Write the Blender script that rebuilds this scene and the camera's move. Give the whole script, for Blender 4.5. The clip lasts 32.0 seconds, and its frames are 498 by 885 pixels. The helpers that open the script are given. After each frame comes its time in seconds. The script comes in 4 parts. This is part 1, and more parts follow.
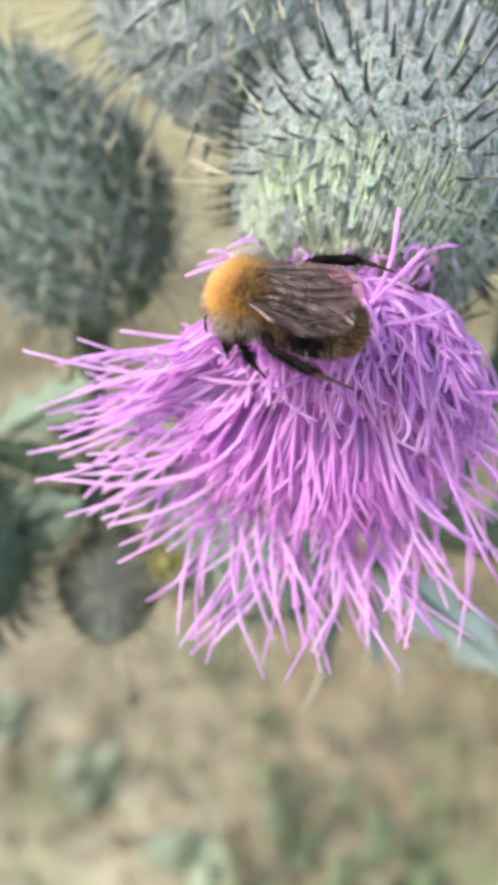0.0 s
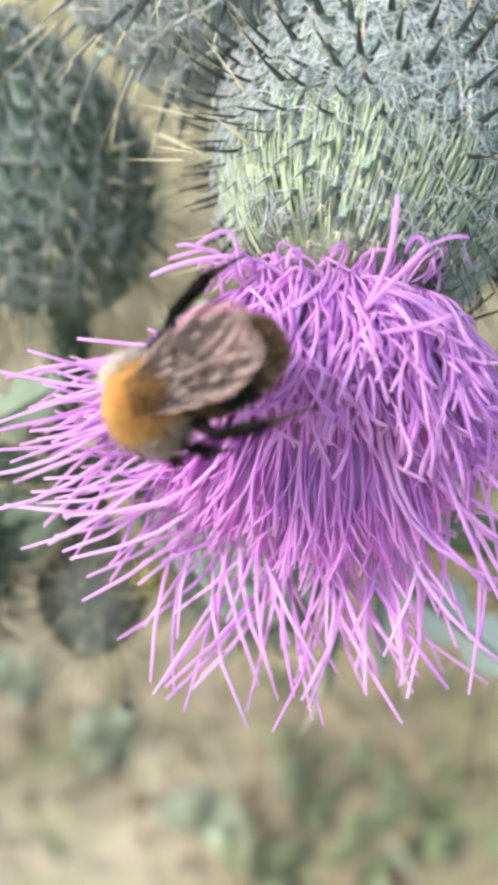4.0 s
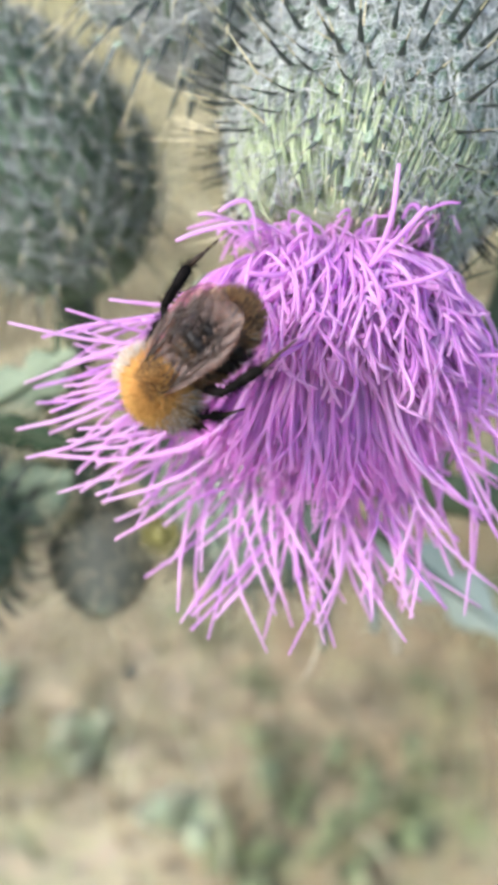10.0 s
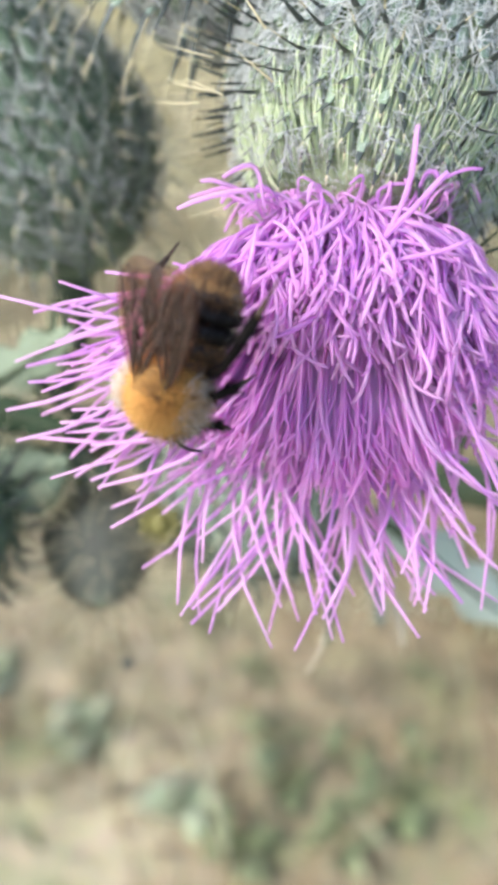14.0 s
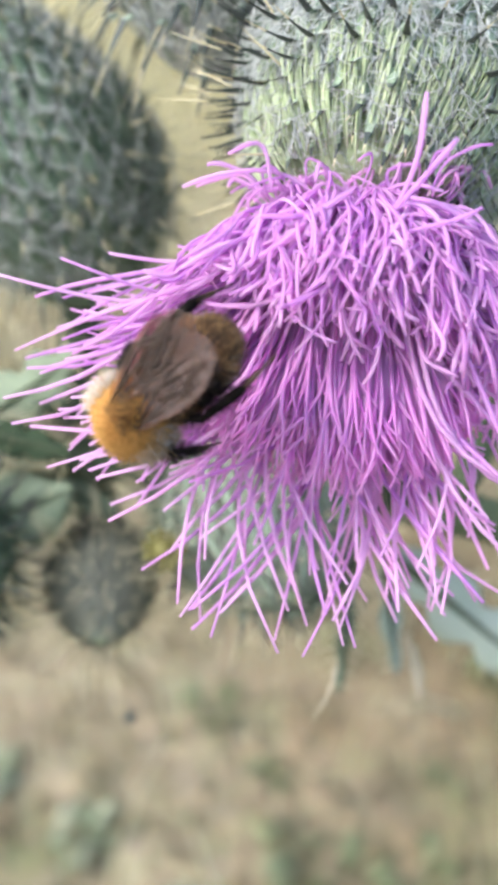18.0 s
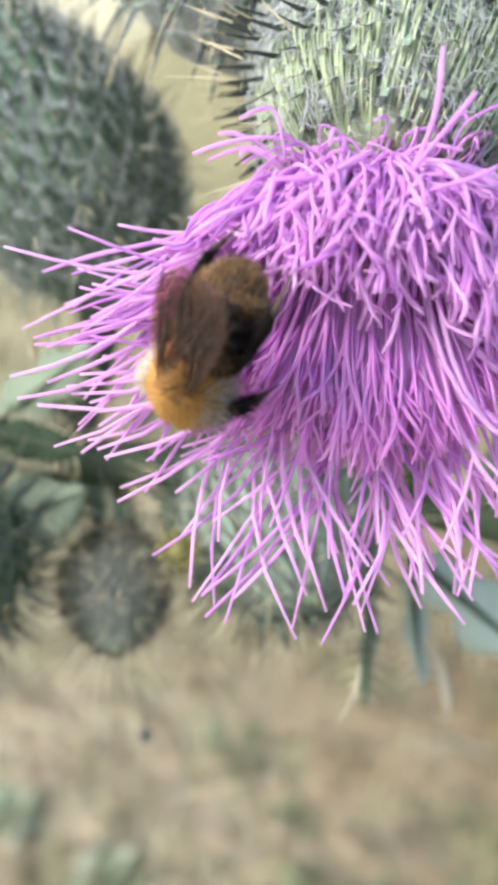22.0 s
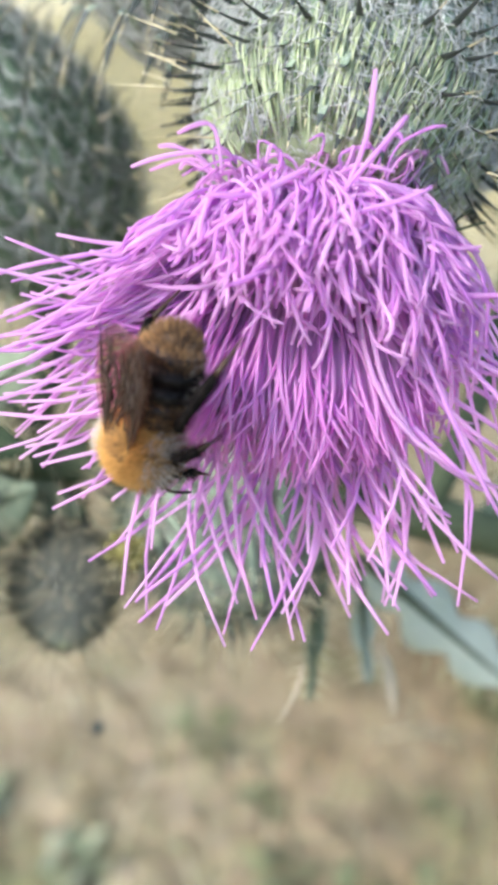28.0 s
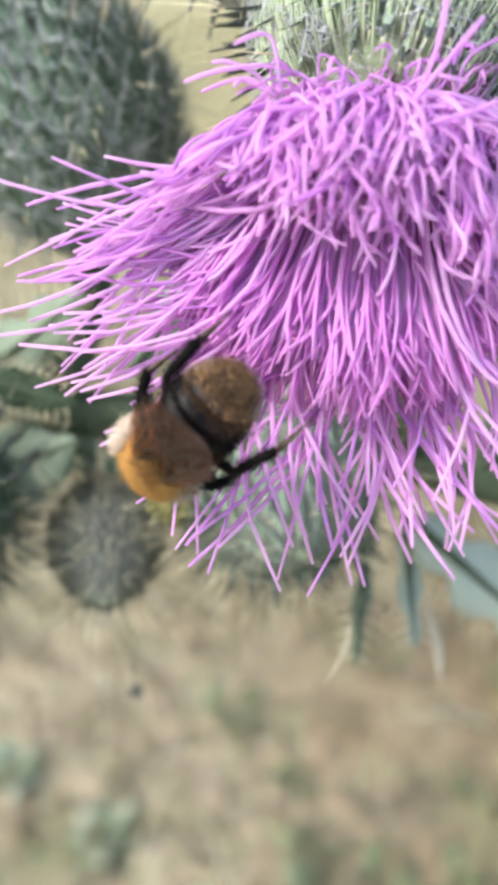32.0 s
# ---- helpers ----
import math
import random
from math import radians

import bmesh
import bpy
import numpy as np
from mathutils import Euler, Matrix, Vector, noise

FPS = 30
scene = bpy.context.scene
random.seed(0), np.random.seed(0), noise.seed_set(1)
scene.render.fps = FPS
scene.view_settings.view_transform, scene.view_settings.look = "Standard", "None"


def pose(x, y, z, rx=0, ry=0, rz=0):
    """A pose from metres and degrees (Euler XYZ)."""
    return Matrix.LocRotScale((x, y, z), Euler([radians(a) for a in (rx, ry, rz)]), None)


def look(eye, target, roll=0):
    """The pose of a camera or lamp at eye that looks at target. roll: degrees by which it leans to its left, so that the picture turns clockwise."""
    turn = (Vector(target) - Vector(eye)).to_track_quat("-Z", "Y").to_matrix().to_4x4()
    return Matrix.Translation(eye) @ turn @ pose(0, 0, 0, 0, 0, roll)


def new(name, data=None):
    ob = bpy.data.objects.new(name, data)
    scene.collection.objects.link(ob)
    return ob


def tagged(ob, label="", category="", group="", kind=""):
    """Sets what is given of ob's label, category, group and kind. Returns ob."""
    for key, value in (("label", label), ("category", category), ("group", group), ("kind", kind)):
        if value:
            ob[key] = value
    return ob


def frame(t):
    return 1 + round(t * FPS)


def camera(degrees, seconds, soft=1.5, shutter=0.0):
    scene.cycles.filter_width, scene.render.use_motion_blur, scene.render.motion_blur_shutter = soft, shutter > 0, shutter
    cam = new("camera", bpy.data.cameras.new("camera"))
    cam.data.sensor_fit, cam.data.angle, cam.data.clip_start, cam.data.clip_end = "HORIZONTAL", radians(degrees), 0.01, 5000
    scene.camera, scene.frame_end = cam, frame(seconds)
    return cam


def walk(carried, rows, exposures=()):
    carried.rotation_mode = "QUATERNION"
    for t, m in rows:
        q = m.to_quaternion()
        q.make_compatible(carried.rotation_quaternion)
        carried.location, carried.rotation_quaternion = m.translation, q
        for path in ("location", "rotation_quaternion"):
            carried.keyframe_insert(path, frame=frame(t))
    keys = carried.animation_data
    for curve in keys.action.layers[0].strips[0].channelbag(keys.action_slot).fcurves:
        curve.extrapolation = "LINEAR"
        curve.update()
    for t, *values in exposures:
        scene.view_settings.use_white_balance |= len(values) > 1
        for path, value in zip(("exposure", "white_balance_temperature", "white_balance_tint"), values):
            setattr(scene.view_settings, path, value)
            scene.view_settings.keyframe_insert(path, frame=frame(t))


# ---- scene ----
import functools

# The camera, a hand's width from the flower, and its hand-held path.
cam = camera(32, 32.0, soft=4.8)
cam.data.dof.use_dof = True
cam.data.dof.focus_distance = 0.058
cam.data.dof.aperture_fstop = 36
PATH = [
    (0, pose(0.00063, 0.00733, 0.85984, 53.112, -0.506, 0.781)), (0.5, pose(0.00135, 0.00821, 0.86173, 54.216, -0.744, -0.651)),
    (1, pose(0.00260, 0.00984, 0.86252, 54.077, -0.388, -0.632)), (1.5, pose(0.00319, 0.00937, 0.86052, 54.010, -1.010, -1.255)),
    (2, pose(0.00154, 0.01361, 0.86353, 54.063, 0.162, 0.930)), (2.5, pose(0.00348, 0.01537, 0.86238, 52.808, -0.662, 0.017)),
    (3, pose(0.00220, 0.01660, 0.85902, 50.982, 0.695, 1.234)), (3.5, pose(0.00326, 0.01757, 0.85749, 49.961, 0.581, 1.201)),
    (5.5, pose(-0.00046, 0.01350, 0.86202, 52.913, 0.400, 1.028)), (6, pose(-0.00147, 0.01298, 0.86276, 52.688, -0.153, -0.065)),
    (6.5, pose(-0.00153, 0.01263, 0.86294, 52.841, 0.129, 0.009)), (7, pose(0.00141, 0.01204, 0.86290, 53.247, -0.266, -0.591)),
    (7.5, pose(-0.00088, 0.01004, 0.86257, 53.106, 0.039, -0.651)), (8, pose(0.00016, 0.00759, 0.86126, 52.767, 0.195, -0.083)),
    (8.5, pose(-0.00101, 0.00834, 0.86236, 52.767, 0.340, 0.241)), (9, pose(-0.00253, 0.00834, 0.86010, 51.549, 0.249, -0.091)),
    (9.5, pose(-0.00408, 0.00870, 0.85950, 51.061, 0.132, -0.588)), (10, pose(-0.00052, 0.00932, 0.85894, 50.729, -0.058, -1.016)),
    (10.5, pose(-0.00101, 0.00993, 0.85817, 50.327, -0.031, -0.819)), (11, pose(-0.00283, 0.01152, 0.85842, 50.670, -0.200, -0.537)),
    (11.5, pose(-0.00152, 0.01220, 0.85777, 49.982, -0.275, -1.053)), (12, pose(-0.00151, 0.01396, 0.85730, 49.928, 0.046, -0.774)),
    (12.5, pose(-0.00100, 0.01598, 0.85713, 49.485, -0.087, -1.155)), (13, pose(-0.00167, 0.01511, 0.85769, 49.619, -0.040, -1.338)),
    (13.5, pose(-0.00235, 0.01207, 0.85663, 49.794, -0.170, -1.038)), (14, pose(-0.00083, 0.01217, 0.85617, 49.914, -0.290, -0.841)),
    (14.5, pose(-0.00122, 0.01332, 0.85694, 50.276, -0.381, -0.967)), (16.5, pose(-0.00028, 0.01371, 0.85719, 49.530, 0.056, -0.992)),
    (17, pose(-0.00403, 0.01316, 0.85597, 50.441, 0.270, -0.226)), (17.5, pose(-0.00082, 0.01262, 0.85330, 51.799, 0.113, -0.896)),
    (18, pose(-0.00023, 0.00979, 0.84818, 56.422, -0.034, 0.117)), (18.5, pose(-0.00164, 0.01124, 0.84378, 58.899, 1.706, 0.912)),
    (19, pose(-0.00279, 0.01073, 0.84221, 59.860, 1.163, 0.921)), (19.5, pose(-0.00286, 0.01060, 0.84337, 60.279, 0.674, 0.899)),
    (20, pose(-0.00117, 0.01090, 0.84410, 60.415, 0.707, 0.797)), (20.5, pose(-0.00202, 0.01065, 0.84460, 60.159, 0.819, 1.153)),
    (21, pose(-0.00089, 0.00958, 0.84262, 58.560, 1.150, 0.970)), (21.5, pose(-0.00206, 0.00952, 0.84342, 59.982, 1.656, 2.408)),
    (22, pose(0.00027, 0.00957, 0.84316, 59.097, 1.138, 1.121)), (22.5, pose(-0.00054, 0.01149, 0.84423, 59.869, 1.076, 1.693)),
    (23, pose(-0.00177, 0.01159, 0.84348, 58.934, 0.826, 1.934)), (23.5, pose(-0.00125, 0.01154, 0.84273, 58.648, 0.630, 1.771)),
    (24, pose(0.00054, 0.01290, 0.84251, 58.262, 0.339, 1.093)), (24.5, pose(0.00199, 0.01420, 0.84144, 58.109, 0.094, 0.849)),
    (26.5, pose(0.00251, 0.01308, 0.84248, 58.150, -0.113, 0.678)), (27, pose(0.00254, 0.01172, 0.84345, 58.354, -0.181, 0.507)),
    (27.5, pose(0.00079, 0.00988, 0.84504, 58.169, 0.738, 1.453)), (28, pose(0.00329, 0.00969, 0.84519, 58.060, -0.475, 0.450)),
    (28.5, pose(0.00315, 0.00938, 0.84512, 58.464, -0.333, 0.634)), (29, pose(0.00369, 0.00961, 0.84550, 58.056, -0.193, 0.384)),
    (29.5, pose(0.00364, 0.00983, 0.84403, 57.270, -0.435, -0.041)), (30, pose(0.00269, 0.01049, 0.84311, 57.363, -0.097, 0.803)),
    (30.5, pose(0.00134, 0.01020, 0.84234, 57.323, 0.278, 1.000)), (31, pose(0.00075, 0.01026, 0.84227, 56.950, 0.209, 1.298)),
    (31.5, pose(0.00134, 0.01014, 0.84196, 57.152, 0.106, 1.445)), (32, pose(0.00144, 0.01060, 0.84091, 56.938, 0.266, 2.150)),
]
walk(cam, PATH)

# ---- light: bright hazy daylight ----
world = bpy.data.worlds.new("sky")
scene.world = world
world.use_nodes = True
sky = world.node_tree.nodes.new("ShaderNodeTexSky")
sky.sky_type, sky.sun_disc = "NISHITA", False
sky.sun_elevation, sky.sun_rotation = radians(46), radians(250)
sky.air_density, sky.dust_density, sky.ozone_density = 1.0, 2.1, 0.85
world.node_tree.links.new(sky.outputs[0], world.node_tree.nodes["Background"].inputs[0])
world.node_tree.nodes["Background"].inputs[1].default_value = 0.15
sun = new("sun", bpy.data.lights.new("sun", "SUN"))
sun.data.energy, sun.data.angle, sun.data.color = 1.7, radians(14), (1.0, 0.95, 0.96)
sun.matrix_world = look((-2.1, -0.75, 3.15), (0, 0, 0.8))
scene.view_settings.exposure = 1.2

# ---- plan: places are told from a fixed eye, in steps of 8 mm: right, down, ahead along a line that falls 35 degrees ----
STEP, FALL, EYE = 0.008, radians(35), Vector((0, 0, 0.86))
RIGHT, AHEAD, DOWN = Vector((1, 0, 0)), Vector((0, math.cos(FALL), -math.sin(FALL))), Vector((0, -math.sin(FALL), -math.cos(FALL)))


def way(x, y, z):
    return RIGHT * x + DOWN * y + AHEAD * z


def at(x, y, z):
    return EYE + way(x, y, z) * STEP


def frame_of(z_way, x_hint, place, size=1.0):
    """A pose at place whose z axis runs along z_way and whose x axis leans to x_hint."""
    z = Vector(z_way).normalized()
    x = Vector(x_hint) - z * z.dot(Vector(x_hint))
    x = x.normalized() if x.length > 1e-6 else z.orthogonal().normalized()
    y = z.cross(x)
    m = Matrix((x, y, z)).transposed().to_4x4()
    return Matrix.Translation(place) @ m @ Matrix.Scale(size, 4)


# ---- materials ----
def shade(name, low, high, scale=200.0, rough=0.6, bump=0.2, rand=0.25, sheen=0.0, metal=0.0, through_light=0.0, fine=6.0, island=False, spec=0.4, tint=None, felt=0.0):
    """A grained surface between two colours: broad stains, fine grain, a relief, and a shift from piece to piece."""
    m = bpy.data.materials.new(name)
    m.use_nodes = True
    t = m.node_tree
    n, l = t.nodes, t.links
    b = n["Principled BSDF"]
    co = n.new("ShaderNodeTexCoord")
    broad, grain = n.new("ShaderNodeTexNoise"), n.new("ShaderNodeTexNoise")
    for tex, s in ((broad, scale), (grain, scale * fine)):
        tex.inputs["Scale"].default_value, tex.inputs["Detail"].default_value = s, 4
        l.new(co.outputs["Object"], tex.inputs["Vector"])
    mix = n.new("ShaderNodeMath")
    mix.operation = "MULTIPLY_ADD"
    l.new(grain.outputs["Fac"], mix.inputs[0])
    mix.inputs[1].default_value = 0.5
    half = n.new("ShaderNodeMath")
    half.operation = "MULTIPLY"
    half.inputs[1].default_value = 0.5
    l.new(broad.outputs["Fac"], half.inputs[0])
    l.new(half.outputs[0], mix.inputs[2])
    shift = n.new("ShaderNodeMath")
    shift.operation = "MULTIPLY_ADD"
    if island:
        geo = n.new("ShaderNodeNewGeometry")
        l.new(geo.outputs["Random Per Island"], shift.inputs[0])
    else:
        info = n.new("ShaderNodeObjectInfo")
        l.new(info.outputs["Random"], shift.inputs[0])
    shift.inputs[1].default_value = rand * 2
    l.new(mix.outputs[0], shift.inputs[2])
    ramp = n.new("ShaderNodeValToRGB")
    ramp.color_ramp.elements[0].position, ramp.color_ramp.elements[1].position = 0.3 + rand * 0.3, 0.7 + rand * 1.7
    ramp.color_ramp.elements[0].color, ramp.color_ramp.elements[1].color = (*low, 1), (*high, 1)
    if tint:
        mid = ramp.color_ramp.elements.new(0.5 + rand)
        mid.color = (*tint, 1)
    l.new(shift.outputs[0], ramp.inputs[0])
    colour = ramp.outputs[0]
    if felt:
        # white cobweb fibres that lie along the piece
        stretch, fibre, cut, lay = n.new("ShaderNodeMapping"), n.new("ShaderNodeTexNoise"), n.new("ShaderNodeValToRGB"), n.new("ShaderNodeMixRGB")
        stretch.inputs["Scale"].default_value = (1, 1, 0.22)
        fibre.inputs["Scale"].default_value, fibre.inputs["Detail"].default_value, fibre.inputs["Distortion"].default_value = 2600, 3, 1.2
        l.new(co.outputs["Object"], stretch.inputs["Vector"])
        l.new(stretch.outputs[0], fibre.inputs["Vector"])
        cut.color_ramp.elements[0].position, cut.color_ramp.elements[1].position = 0.60 - felt * 0.2, 0.78 - felt * 0.2
        l.new(fibre.outputs["Fac"], cut.inputs[0])
        l.new(cut.outputs[0], lay.inputs[0])
        l.new(colour, lay.inputs[1])
        lay.inputs[2].default_value = (0.80, 0.84, 0.81, 1)
        colour = lay.outputs[0]
    l.new(colour, b.inputs["Base Color"])
    b.inputs["Roughness"].default_value, b.inputs["Metallic"].default_value = rough, metal
    b.inputs["Specular IOR Level"].default_value = spec
    if sheen:
        b.inputs["Sheen Weight"].default_value = sheen
    if bump:
        bm = n.new("ShaderNodeBump")
        bm.inputs["Strength"].default_value, bm.inputs["Distance"].default_value = bump, 0.2 / scale
        l.new(grain.outputs["Fac"], bm.inputs["Height"])
        l.new(bm.outputs[0], b.inputs["Normal"])
    if through_light:
        tr, ms = n.new("ShaderNodeBsdfTranslucent"), n.new("ShaderNodeMixShader")
        l.new(colour, tr.inputs["Color"])
        ms.inputs[0].default_value = through_light
        l.new(b.outputs[0], ms.inputs[1])
        l.new(tr.outputs[0], ms.inputs[2])
        l.new(ms.outputs[0], n["Material Output"].inputs[0])
    return m


PETAL = shade("floret lilac", (0.72, 0.375, 0.81), (0.92, 0.64, 0.92), 150, 0.5, 0.15, 0.35, spec=0.2, through_light=0.55, tint=(0.95, 0.63, 0.92))
PETAL_MASS = shade("floret lilac within", (0.72, 0.365, 0.81), (0.91, 0.62, 0.91), 150, 0.55, 0.15, 0.35, spec=0.15, through_light=0.66, island=True, tint=(0.94, 0.60, 0.91))
PETAL_CORE = shade("floret pink core", (0.89, 0.42, 0.87), (0.95, 0.58, 0.93), 150, 0.5, 0.15, 0.35, through_light=0.62, island=True)
BODY_GREEN = shade("bud green", (0.19, 0.26, 0.175), (0.35, 0.43, 0.33), 300, 0.7, 0.4, 0.05, felt=0.5)
BODY_PALE = shade("bud pale green", (0.21, 0.30, 0.14), (0.36, 0.45, 0.25), 300, 0.6, 0.4, 0.05, felt=0.3)
BODY_DARK = shade("bud dark green", (0.09, 0.14, 0.095), (0.22, 0.28, 0.205), 300, 0.7, 0.4, 0.05)
BODY_DULL = shade("bud dull", (0.15, 0.17, 0.135), (0.23, 0.255, 0.205), 300, 0.8, 0.2, 0.05, spec=0.1)
BODY_GREY = shade("bud grey", (0.24, 0.27, 0.25), (0.46, 0.49, 0.48), 300, 0.7, 0.4, 0.05, felt=0.6)
BRACT = shade("bract grey green", (0.12, 0.19, 0.13), (0.28, 0.37, 0.28), 500, 0.7, 0.3, 0.25, felt=0.55, spec=0.2)
BRACT_GREY = shade("bract woolly grey", (0.28, 0.31, 0.32), (0.51, 0.54, 0.56), 500, 0.75, 0.3, 0.2, felt=0.75, spec=0.15)
BRACT_PALE = shade("bract pale green", (0.21, 0.31, 0.18), (0.41, 0.50, 0.37), 500, 0.7, 0.3, 0.2, felt=0.4, spec=0.15)
BRACT_DEEP = shade("bract deep green", (0.06, 0.105, 0.066), (0.16, 0.225, 0.15), 500, 0.75, 0.3, 0.25, felt=0.05, spec=0.15)
BRACT_MID = shade("bract mid green", (0.16, 0.22, 0.16), (0.29, 0.36, 0.28), 500, 0.7, 0.3, 0.25, felt=0.0, spec=0.2)
# green leaf darkened almost to black: deep shade is put into its colour
LEAF_SHADED = shade("shaded deep green leaf", (0.025, 0.045, 0.025), (0.08, 0.115, 0.065), 120, 0.75, 0.3, 0.2, spec=0.1)
BRACT_DARK = shade("bract dark tip", (0.025, 0.033, 0.03), (0.08, 0.10, 0.09), 500, 0.5, 0.2, 0.25)
SPINE = shade("spine straw", (0.62, 0.57, 0.33), (0.86, 0.81, 0.57), 500, 0.45, 0.1, 0.25, through_light=0.35)
WOOL = shade("cobweb wool", (0.58, 0.62, 0.60), (0.80, 0.83, 0.81), 400, 0.9, 0.0, 0.2, through_light=0.3, island=True)
STRAND = shade("neck fibre", (0.38, 0.49, 0.26), (0.62, 0.71, 0.47), 300, 0.7, 0.0, 0.35, island=True, through_light=0.3, spec=0.2)
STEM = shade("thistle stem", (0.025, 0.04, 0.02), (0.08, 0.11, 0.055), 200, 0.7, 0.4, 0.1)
LEAF_DARK = shade("dark thistle leaf", (0.08, 0.125, 0.08), (0.21, 0.27, 0.185), 120, 0.65, 0.4, 0.2, through_light=0.15, spec=0.2)
LEAF_MID = shade("dull thistle leaf", (0.16, 0.22, 0.14), (0.32, 0.39, 0.28), 120, 0.7, 0.4, 0.2, through_light=0.2, spec=0.2)
BRACT_FADED = shade("faded bract", (0.14, 0.15, 0.12), (0.21, 0.215, 0.175), 500, 0.75, 0.3, 0.25, felt=0.0, spec=0.15)
LEAF = shade("thistle leaf", (0.38, 0.48, 0.38), (0.60, 0.68, 0.58), 120, 0.65, 0.4, 0.2, through_light=0.25, spec=0.25)
STRAW = shade("dry grass", (0.29, 0.24, 0.14), (0.49, 0.41, 0.27), 60, 0.8, 0.1, 0.4, island=True, through_light=0.35)
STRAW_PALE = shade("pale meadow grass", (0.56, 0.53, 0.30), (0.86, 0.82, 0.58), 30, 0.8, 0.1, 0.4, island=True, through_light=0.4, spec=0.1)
GRASS = shade("green grass", (0.14, 0.18, 0.08), (0.29, 0.33, 0.18), 60, 0.7, 0.1, 0.4, island=True, through_light=0.35)
WEED = shade("weed leaf", (0.21, 0.265, 0.125), (0.34, 0.39, 0.22), 80, 0.7, 0.3, 0.3, through_light=0.3, spec=0.15)
WEED_PALE = shade("pale weed leaf", (0.44, 0.53, 0.33), (0.62, 0.69, 0.50), 80, 0.8, 0.3, 0.3, through_light=0.3, spec=0.05)
FUR_GOLD = shade("golden fur", (0.50, 0.22, 0.04), (0.90, 0.56, 0.18), 500, 0.75, 0.0, 0.3, island=True, through_light=0.25)
FUR_WHITE = shade("pale fur", (0.52, 0.45, 0.36), (0.82, 0.77, 0.67), 500, 0.8, 0.0, 0.3, island=True, through_light=0.25)
FUR_TAN = shade("tan fur", (0.37, 0.19, 0.07), (0.72, 0.45, 0.20), 500, 0.75, 0.0, 0.3, island=True, through_light=0.2)
FUR_BROWN = shade("brown fur", (0.055, 0.029, 0.013), (0.20, 0.112, 0.05), 500, 0.75, 0.0, 0.3, island=True)
FUR_BLACK = shade("black fur", (0.004, 0.0035, 0.0035), (0.014, 0.012, 0.011), 500, 0.85, 0.0, 0.3, island=True, spec=0.06)
SHELL = shade("dark shell", (0.005, 0.0045, 0.0045), (0.02, 0.016, 0.014), 900, 0.42, 0.2, 0.1, spec=0.25)
SHELL_BROWN = shade("brown shell", (0.02, 0.012, 0.006), (0.09, 0.05, 0.02), 900, 0.4, 0.2, 0.1)
VEIN = shade("wing vein", (0.02, 0.012, 0.008), (0.06, 0.04, 0.028), 900, 0.35, 0.0, 0.2)
DRY_LEAF = shade("dead leaf", (0.5, 0.42, 0.28), (0.75, 0.66, 0.48), 150, 0.8, 0.3, 0.2)
YELLOW = shade("yellow flower", (0.11, 0.105, 0.03), (0.18, 0.17, 0.05), 150, 0.7, 0.2, 0.2)


def membrane():
    m = bpy.data.materials.new("wing membrane")
    m.use_nodes = True
    n, l = m.node_tree.nodes, m.node_tree.links
    b = n["Principled BSDF"]
    tex = n.new("ShaderNodeTexNoise")
    tex.inputs["Scale"].default_value = 900
    co = n.new("ShaderNodeTexCoord")
    l.new(co.outputs["Object"], tex.inputs["Vector"])
    ramp = n.new("ShaderNodeValToRGB")
    ramp.color_ramp.elements[0].color, ramp.color_ramp.elements[1].color = (0.020, 0.010, 0.006, 1), (0.060, 0.030, 0.016, 1)
    l.new(tex.outputs["Fac"], ramp.inputs[0])
    l.new(ramp.outputs[0], b.inputs["Base Color"])
    b.inputs["Roughness"].default_value = 0.42
    b.inputs["Specular IOR Level"].default_value = 0.4
    clear, mix = n.new("ShaderNodeBsdfTransparent"), n.new("ShaderNodeMixShader")
    clear.inputs["Color"].default_value = (0.88, 0.77, 0.73, 1)
    mix.inputs[0].default_value = 0.10
    l.new(clear.outputs[0], mix.inputs[1])
    l.new(b.outputs[0], mix.inputs[2])
    glaze, top = n.new("ShaderNodeBsdfGlossy"), n.new("ShaderNodeMixShader")
    glaze.inputs["Color"].default_value, glaze.inputs["Roughness"].default_value = (1.0, 0.90, 0.86, 1), 0.45
    top.inputs[0].default_value = 0.032
    l.new(mix.outputs[0], top.inputs[1])
    l.new(glaze.outputs[0], top.inputs[2])
    l.new(top.outputs[0], n["Material Output"].inputs[0])
    bump = n.new("ShaderNodeBump")
    bump.inputs["Strength"].default_value, bump.inputs["Distance"].default_value = 0.4, 0.0002
    l.new(tex.outputs["Fac"], bump.inputs["Height"])
    l.new(bump.outputs[0], b.inputs["Normal"])
    l.new(bump.outputs[0], glaze.inputs["Normal"])
    return m


MEMBRANE = membrane()


